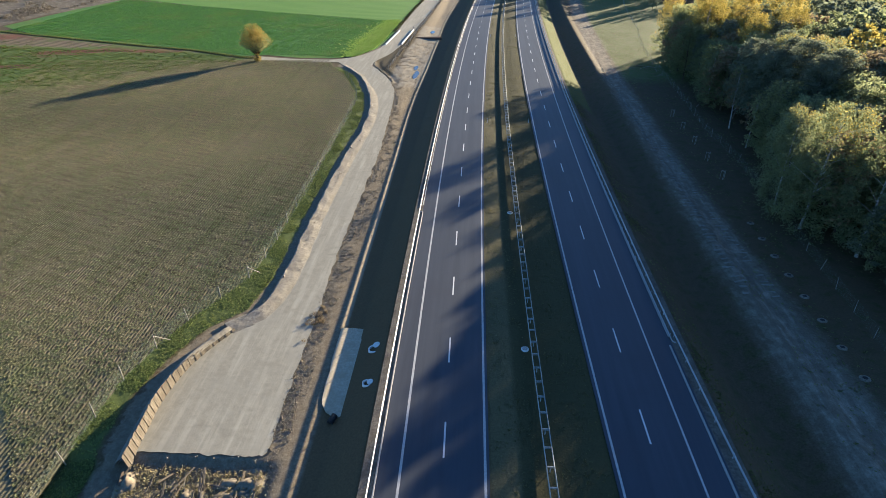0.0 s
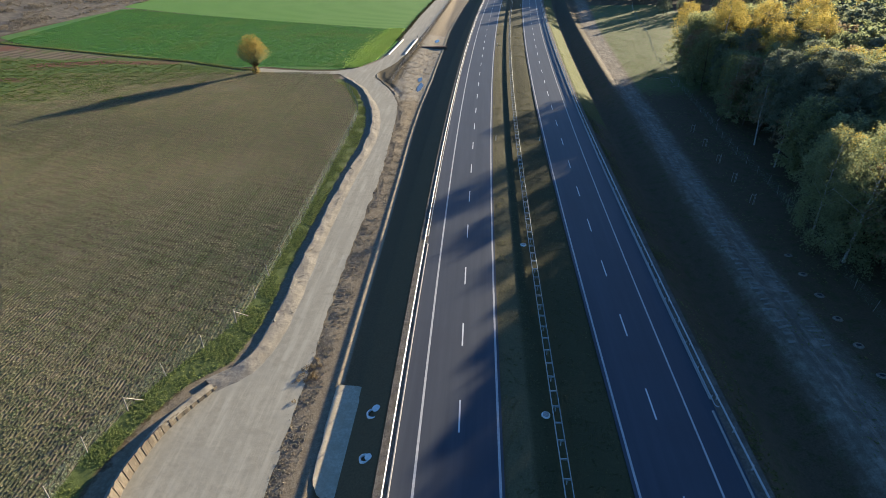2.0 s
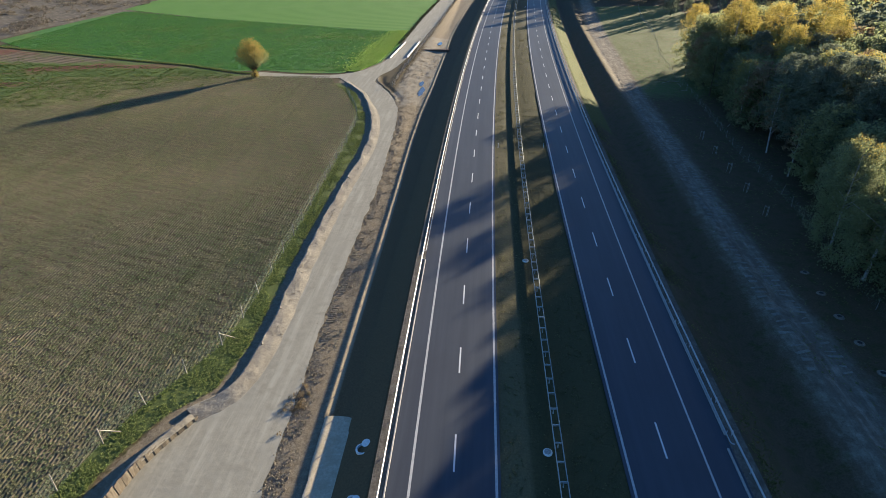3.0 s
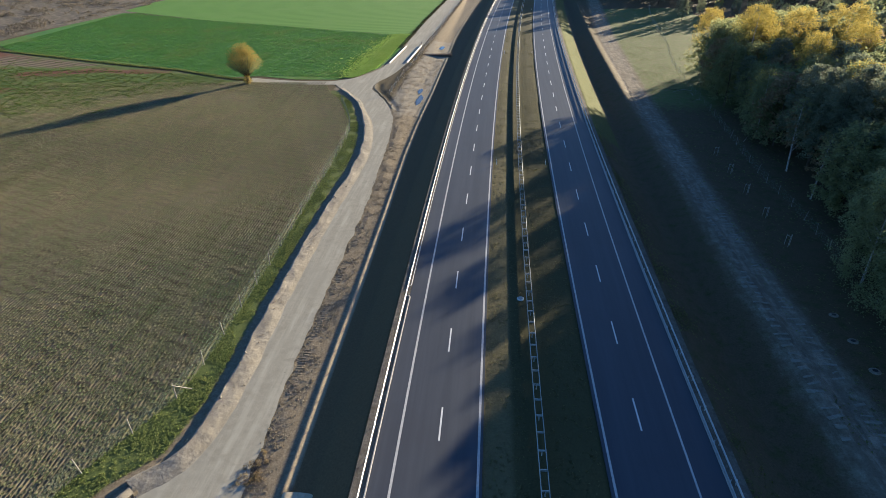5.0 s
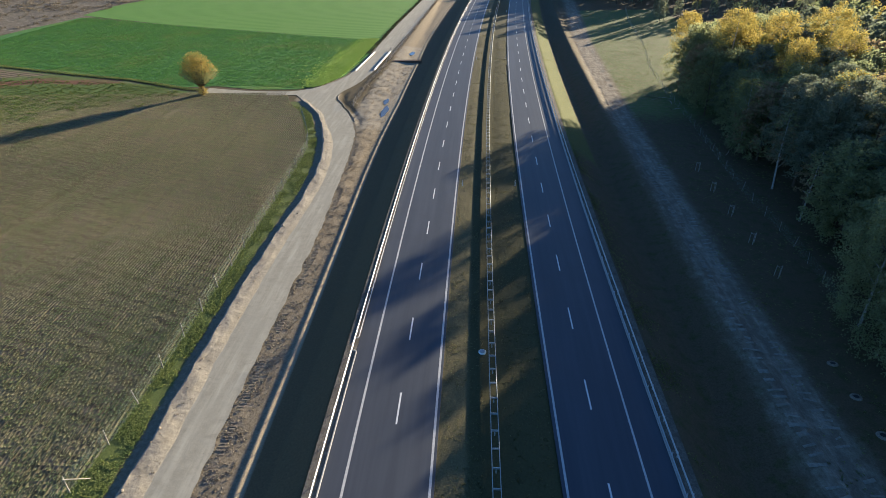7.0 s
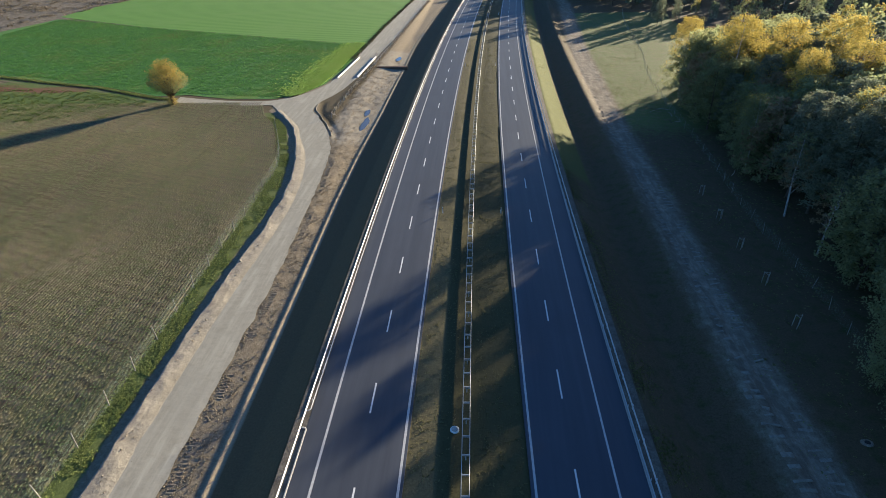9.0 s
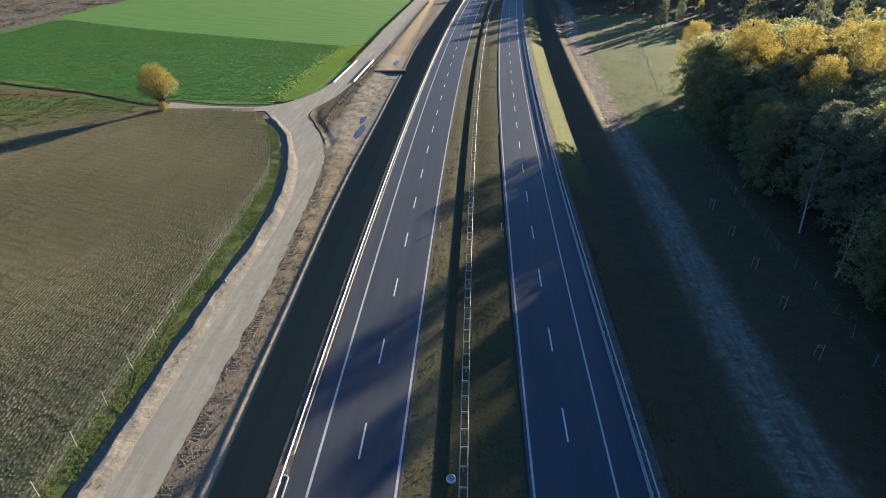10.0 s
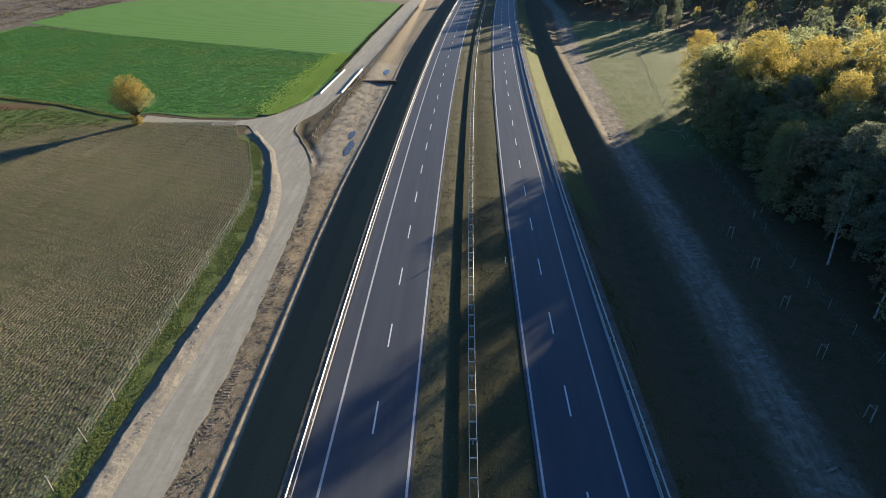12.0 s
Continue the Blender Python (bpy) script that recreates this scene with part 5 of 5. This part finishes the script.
top = np.interp(x, (-210, -149, -89, -40), (343, 309, 283, 262)) - 0.5
bot = np.interp(x, (-205, -127, -83, -74, -48, -41.5, -36.5), (240, 213, 195, 196, 191.5, 197, 222))
ok = (y < top) & (y > bot)
tufts("crop_plants", np.stack([x[ok], y[ok], np.full(ok.sum(), 0.02)], 1), 0.25, 0.15, 4, M["beet"], 4, "dense dark green leafy crop", "crop", 0.6)

M["weed"] = tuft_material("tall_bright_weeds", [(0.1, (0.28, 0.44, 0.09)), (0.5, (0.42, 0.58, 0.14)), (0.9, (0.58, 0.66, 0.24))], 0.6)
n = 14000
y = g.uniform(192, 264, n)
side = np.interp(y, (188, 194, 204, 222, 262), (-48, -42, -38.4, -37.0, -36.2))
x = side - np.abs(g.normal(0, 0.55, n)) * np.interp(y, (192, 200, 215, 264), (2.0, 6.5, 8.5, 5.5)) - 0.3
tufts("tall_weeds", np.stack([x, y, np.full(n, 0.02)], 1), 0.30, 0.22, 4, M["weed"], 5, "bright yellow green weeds along the field edge", "weeds", 0.35)

n = 16000
x, y = g.uniform(-215, -80, n), g.uniform(110, 240, n)
keep = np.array([weed_depth(a, b) for a, b in zip(x, y)]) + 22 * lumps(x, y, 0.12, 3)
bare_strip = np.array([tilled_depth(a, b) for a, b in zip(x, y)]) > -0.5
ok = (keep > 0) & (~bare_strip | (g.uniform(0, 1, n) < 0.12)) & (y < np.interp(x, (-190, -127, -105, -83), (231, 207, 200.5, 190))) & (x > -0.87 * y - 20)
M["fieldweed"] = tuft_material("field_weeds", [(0.1, (0.06, 0.10, 0.02)), (0.5, (0.11, 0.17, 0.035)), (0.85, (0.20, 0.20, 0.06)), (1.0, (0.22, 0.12, 0.06))])
tufts("field_weed_cover", np.stack([x, y, np.zeros(n)], 1)[ok], 0.34, 0.22, 4, M["fieldweed"], 14, "green weeds overgrowing the field corner", "weeds", 0.5)

M["turf"] = tuft_material("grass_tufts", [(0.1, (0.115, 0.15, 0.038)), (0.5, (0.19, 0.235, 0.065)), (0.8, (0.27, 0.29, 0.095)), (1.0, (0.32, 0.295, 0.14))], 0.4)
n = 24000
y = g.uniform(22, 176, n)
lo, hi = along(FIELD_R, y) - 0.3, along(GRAVEL_L, y) - np.interp(y, (46, 54), (2.6, 1.9))
x = lo + (hi - lo) * g.uniform(0, 1, n)
ok = (hi > lo + 0.4) & (lumps(x, y, 0.3, 2) + g.uniform(-0.4, 0.4, n) > 0.0)
tufts("grass", np.stack([x, y, terrain(x, y)], 1)[ok], 0.14, 0.12, 4, M["turf"], 6, "rough green grass along the fence", "grass", 0.3)

M["dryturf"] = tuft_material("dry_grass_tufts", [(0.1, (0.10, 0.115, 0.036)), (0.5, (0.16, 0.17, 0.055)), (0.9, (0.23, 0.215, 0.085))], 0.55)
n = 9000
y = np.where(g.uniform(0, 1, n) < 0.5, g.uniform(24, 142, n), g.uniform(24, 330, n))
u = np.where(y > 142, g.uniform(22.3, 27.0, n), 22.3 + np.abs(g.normal(0, 1.3, n)))
x = u + curve_x(y)
ok = (y > 142) | (lumps(x, y, 0.15, 5) + g.uniform(-0.3, 0.3, n) > 0.12)
tufts("grass", np.stack([x, y, terrain(x, y)], 1)[ok], 0.13, 0.07, 4, M["dryturf"], 7, "yellowing grass on the road bank", "grass", 0.3)
n = 14000
y = g.uniform(24, 260, n)
u = np.where(g.uniform(0, 1, n) < 0.5, g.uniform(0.7, 4.6, n), g.uniform(6.6, 10.6, n))
x = u + curve_x(y)
ok = lumps(x, y, 0.4, 6) + g.uniform(-0.4, 0.4, n) > 0.0
M["medturf"] = tuft_material("sparse_median_grass", [(0.1, (0.10, 0.10, 0.045)), (0.5, (0.16, 0.155, 0.072)), (0.9, (0.25, 0.225, 0.12))], 0.55)
tufts("grass", np.stack([x, y, terrain(x, y)], 1)[ok], 0.13, 0.05, 4, M["medturf"], 8, "sparse dry grass in the median", "grass", 0.3)
n = 24000
y = g.uniform(30, 330, n)
x = g.uniform(31, 70, n) + np.maximum(0, (y - 200) * 0.05)
ok = (lumps(x, y, 0.12, 12) + g.uniform(-0.5, 0.5, n) > 0.05) & (x < np.interp(y, EDGE_Y + (330,), EDGE_X + (90,)) + 4) & (x > np.interp(y, (30, 128, 176, 239, 341), (33, 38, 41, 44.5, 53)))
M["meadow"] = tuft_material("meadow_tufts", [(0.1, (0.10, 0.125, 0.040)), (0.5, (0.17, 0.19, 0.066)), (0.9, (0.27, 0.25, 0.11))], 0.55)
tufts("grass", np.stack([x, y, terrain(x, y)], 1)[ok], 0.17, 0.045, 4, M["meadow"], 9, "rough weeds and grass before the wood", "grass", 0.3)

# cleat marks pressed into the dirt track by tracked machines
v, f = [], []
for side in (0, 1):
    for yy in np.arange(60.0, 330.0, 1.15):
        cx = float(np.interp(yy, TRACK_Y, TRACK_L)) + 1.0
        if side:
            cx = float(np.interp(yy, TRACK_Y, TRACK_R)) - 1.1
        if g.uniform(0, 1) < 0.18:
            continue
        cx, cy, hw, hl, hh, a = cx + g.normal(0, 0.12), yy + g.normal(0, 0.15), g.uniform(0.5, 0.95), g.uniform(0.14, 0.30), g.uniform(-0.03, 0.02), g.normal(0.1, 0.2)
        b, base = len(v), float(terrain(cx, cy))
        for sx, sy, z in ((-1, -1, -0.1), (1, -1, -0.1), (1, 1, -0.1), (-1, 1, -0.1), (-0.8, -0.5, hh), (0.75, -0.6, hh), (0.8, 0.5, hh * 0.8), (-0.7, 0.6, hh)):
            lx, ly = sx * hw, sy * hl
            v.append((cx + lx * math.cos(a) - ly * math.sin(a), cy + lx * math.sin(a) + ly * math.cos(a), base + 0.025 + z))
        f += [(b + 4, b + 5, b + 6, b + 7), (b, b + 1, b + 5, b + 4), (b + 1, b + 2, b + 6, b + 5), (b + 2, b + 3, b + 7, b + 6), (b + 3, b, b + 4, b + 7)]
thing("cleat_marks", mesh_from("cleat_marks", v, f, M["clay"]), "ridged soil marks left by tracked machines on the dirt track", "track marks", kind="stuff")

# short cleat bars across the bare verge beside the service road
v, f = [], []
for lane in (0.9,):
    for yy in np.arange(62.0, 165.0, 0.42):
        if wobble(lane * 3, yy, 0.16, 12) + g.uniform(-0.15, 0.15) < 0.0:
            continue
        cx, cy = float(along(GRAVEL_R, yy)) + lane + g.normal(0, 0.06), yy + g.normal(0, 0.04)
        hw, hl, hh, a = g.uniform(0.28, 0.50), g.uniform(0.07, 0.13), g.uniform(-0.005, 0.018), g.normal(0.05, 0.06)
        b, base = len(v), float(terrain(cx, cy))
        for sx, sy, z in ((-1, -1, -0.1), (1, -1, -0.1), (1, 1, -0.1), (-1, 1, -0.1), (-0.9, -0.5, hh), (0.9, -0.6, hh), (0.85, 0.5, hh * 0.8), (-0.9, 0.6, hh)):
            lx, ly = sx * hw, sy * hl
            v.append((cx + lx * math.cos(a) - ly * math.sin(a), cy + lx * math.sin(a) + ly * math.cos(a), base + 0.03 + z))
        f += [(b + 4, b + 5, b + 6, b + 7), (b, b + 1, b + 5, b + 4), (b + 1, b + 2, b + 6, b + 5), (b + 2, b + 3, b + 7, b + 6), (b + 3, b, b + 4, b + 7)]
thing("cleat_marks", mesh_from("cleat_marks", v, f, M["clod"]), "short soil bars pressed up by machine tracks on the bare verge", "track marks", kind="stuff")

# dark weedy bank between the cereal field and the far track
n = 1300
y = g.uniform(236, 392, n)
x = np.interp(y, (222, 262, 300, 389), (-36.3, -34.9, -33.9, -29.8)) + g.normal(0, 0.45, n) - 0.2
M["bankweed"] = tuft_material("dark_bank_weeds", [(0.1, (0.03, 0.035, 0.014)), (0.5, (0.06, 0.065, 0.022)), (0.9, (0.12, 0.11, 0.045))])
tufts("bank_weeds", np.stack([x, y, np.full(n, 0.0)], 1), 0.35, 0.3, 4, M["bankweed"], 15, "dark weeds on the field bank beside the track", "weeds", 0.35)
# reeds and straw strewn over the rubble
n = 900
x, y = g.uniform(-31, -18.5, n), g.uniform(25, 30.6, n)
M["straw"] = tuft_material("straw", [(0.1, (0.18, 0.15, 0.075)), (0.5, (0.32, 0.27, 0.14)), (0.9, (0.44, 0.38, 0.22))], 0.4)
tufts("straw", np.stack([x, y, terrain(x, y) + 0.25], 1), 0.40, 0.28, 4, M["straw"], 16, "yellow straw and reeds strewn on rubble", "straw", 0.08)

# dry brown clumps on the bare verge, and a withered bush beside the pad
n = 9000
y = g.uniform(33, 225, n)
lo = np.where(y < 178, along(GRAVEL_R, y) - 0.7, -27.5)
x = lo + (-17.6 - lo) * g.uniform(0, 1, n) ** 1.3
ok = lumps(x, y, 0.5, 21) + g.uniform(-0.4, 0.4, n) > 0.08
M["thicket"] = tuft_material("brown_thicket", [(0.1, (0.10, 0.085, 0.06)), (0.5, (0.19, 0.158, 0.112)), (0.9, (0.33, 0.28, 0.20))])
M["clump"] = tuft_material("dry_brown_clumps", [(0.1, (0.125, 0.107, 0.075)), (0.5, (0.21, 0.18, 0.13)), (0.9, (0.32, 0.28, 0.20))])
tufts("dry_clumps", np.stack([x, y, terrain(x, y) + 0.03], 1)[ok], 0.13, 0.05, 4, M["clump"], 17, "dry brown weeds and clods on the verge", "weeds", 0.5)
bush = empty("dead_bush", (-19.7, 52.2, -0.1), "withered brown bush beside the gravel road", "bush")
bm = bmesh.new()
for k in range(16):
    a = k * 2.4
    tube_bm([(0, 0, -0.1), (0.5 * math.cos(a), 0.8 * math.sin(a), 0.25), (0.9 * math.cos(a + 0.2), 1.6 * math.sin(a + 0.2), 0.4)], [0.025, 0.015, 0.005], 4, bm)
part("twigs", to_mesh("twigs", bm, M["bark"]), bush)
part("foliage", crown_mesh("foliage", g, [(g.normal(0, 0.6), g.normal(0, 1.1), g.uniform(0.05, 0.25)) for k in range(30)], [0.3] * 30, 40, 0.07, [M["brown"]]), bush)
# clods of earth strewn beside the service road
n = 8500
y = g.uniform(26, 200, n)
lo = np.where(y < 178, along(GRAVEL_R, y) - 0.2, -27.5)
x = lo + np.abs(g.normal(0, 1.0, n)) * 1.3
ok = (x < -17.4) & (lumps(x, y, 0.35, 33) + g.uniform(-0.5, 0.5, n) > -0.1)
x, y = x[ok], y[ok]
n = len(x)
r = g.uniform(0.015, 0.042, n) + 0.09 * g.uniform(0, 1, n) ** 8 + 0.02 * np.clip((60 - y) / 20, 0, 1)
c = np.stack([x, y, terrain(x, y) + 0.04 + 0.2 * r], 1)
octa = np.array([(1, 0, 0), (0, 1, 0), (-1, 0, 0), (0, -1, 0), (0, 0, 0.8), (0, 0, -0.8)])
v = c[:, None] + r[:, None, None] * octa[None] * g.uniform(0.6, 1.3, (n, 6, 1)) + r[:, None, None] * g.normal(0, 0.15, (n, 6, 3))
tri = np.array([(0, 1, 4), (1, 2, 4), (2, 3, 4), (3, 0, 4), (1, 0, 5), (2, 1, 5), (3, 2, 5), (0, 3, 5)])
f = (np.arange(n)[:, None, None] * 6 + tri[None]).reshape(-1, 3)
n2 = 900
yb = g.uniform(50, 178, n2)
off = g.normal(0.3, 0.75, n2)
xb = along(GRAVEL_L, yb) + 0.1 + off
rb = g.uniform(0.02, 0.05, n2) + 0.10 * g.uniform(0, 1, n2) ** 7
cb = np.stack([xb, yb, np.interp(off, (-1.0, -0.8, -0.5, 0.6, 1.5), (-0.2, 0.15, 0.42, 0.22, 0.0))], 1)
vb = cb[:, None] + rb[:, None, None] * octa[None] * g.uniform(0.6, 1.3, (n2, 6, 1))
v = np.concatenate([v, vb])
f = (np.arange(n + n2)[:, None, None] * 6 + tri[None]).reshape(-1, 3)
thing("soil_clods", mesh_from("soil_clods", v.reshape(-1, 3).tolist(), f.tolist(), M["clod"]), "loose brown clods of earth beside the gravel road", "soil clods", kind="stuff")

# brown weeds caught along the leaning fence
n = 1300
y = g.uniform(177, 380, n)
x = np.interp(y, (164, 172, 198.6, 213, 228, 260, 331, 385), (-29.6, -29.0, -28.3, -27.3, -26.7, -25.2, -22.6, -20.6)) + g.normal(0, 0.35, n)
tufts("fence_weeds", np.stack([x, y, terrain(x, y)], 1), 0.28, 0.5, 4, M["thicket"], 19, "brown weeds along the leaning fence", "weeds", 0.2)
# grassy balk between the fields
n = 5200
t = g.uniform(0, 1, n)
x = -77 - 145 * t
y = np.interp(-x, (77, 83, 105, 127, 190, 230), (190.2, 192.0, 203.0, 210.0, 233.5, 248.0)) + g.normal(0, 0.45, n)
tufts("balk_grass", np.stack([x, y, np.zeros(n)], 1), 0.26, 0.26, 4, M["turf"], 18, "rough dry grass strip between two fields", "grass", 0.3)

# brown thicket at the far field edge
n = 30000
x = g.uniform(-420, -150, n)
y = g.uniform(240, 520, n)
lim = np.interp(x, (-420, -300, -214, -207, -196, -150), (330, 300, 262, 415, 436, 446))
inner = np.where(x < -212, (y > lim) & ((x < -216) | (y > 380)), y > lim)
field_gap = (x > -300) & (y < np.interp(x, (-420, -300, -210), (430, 380, 343))) & (y > np.interp(x, (-420, -190), (322, 235))) & (x > -213)
ok = inner & ~field_gap & (lumps(x, y, 0.05, 3) + 1.1 * lumps(x, y, 0.14, 13) + g.uniform(-0.2, 0.2, n) > 0.18)
tufts("thicket", np.stack([x[ok], y[ok], np.zeros(ok.sum())], 1), 1.1, 0.9, 7, M["thicket"], 10, "brown leafless thicket beyond the fields", "thicket", 0.14)
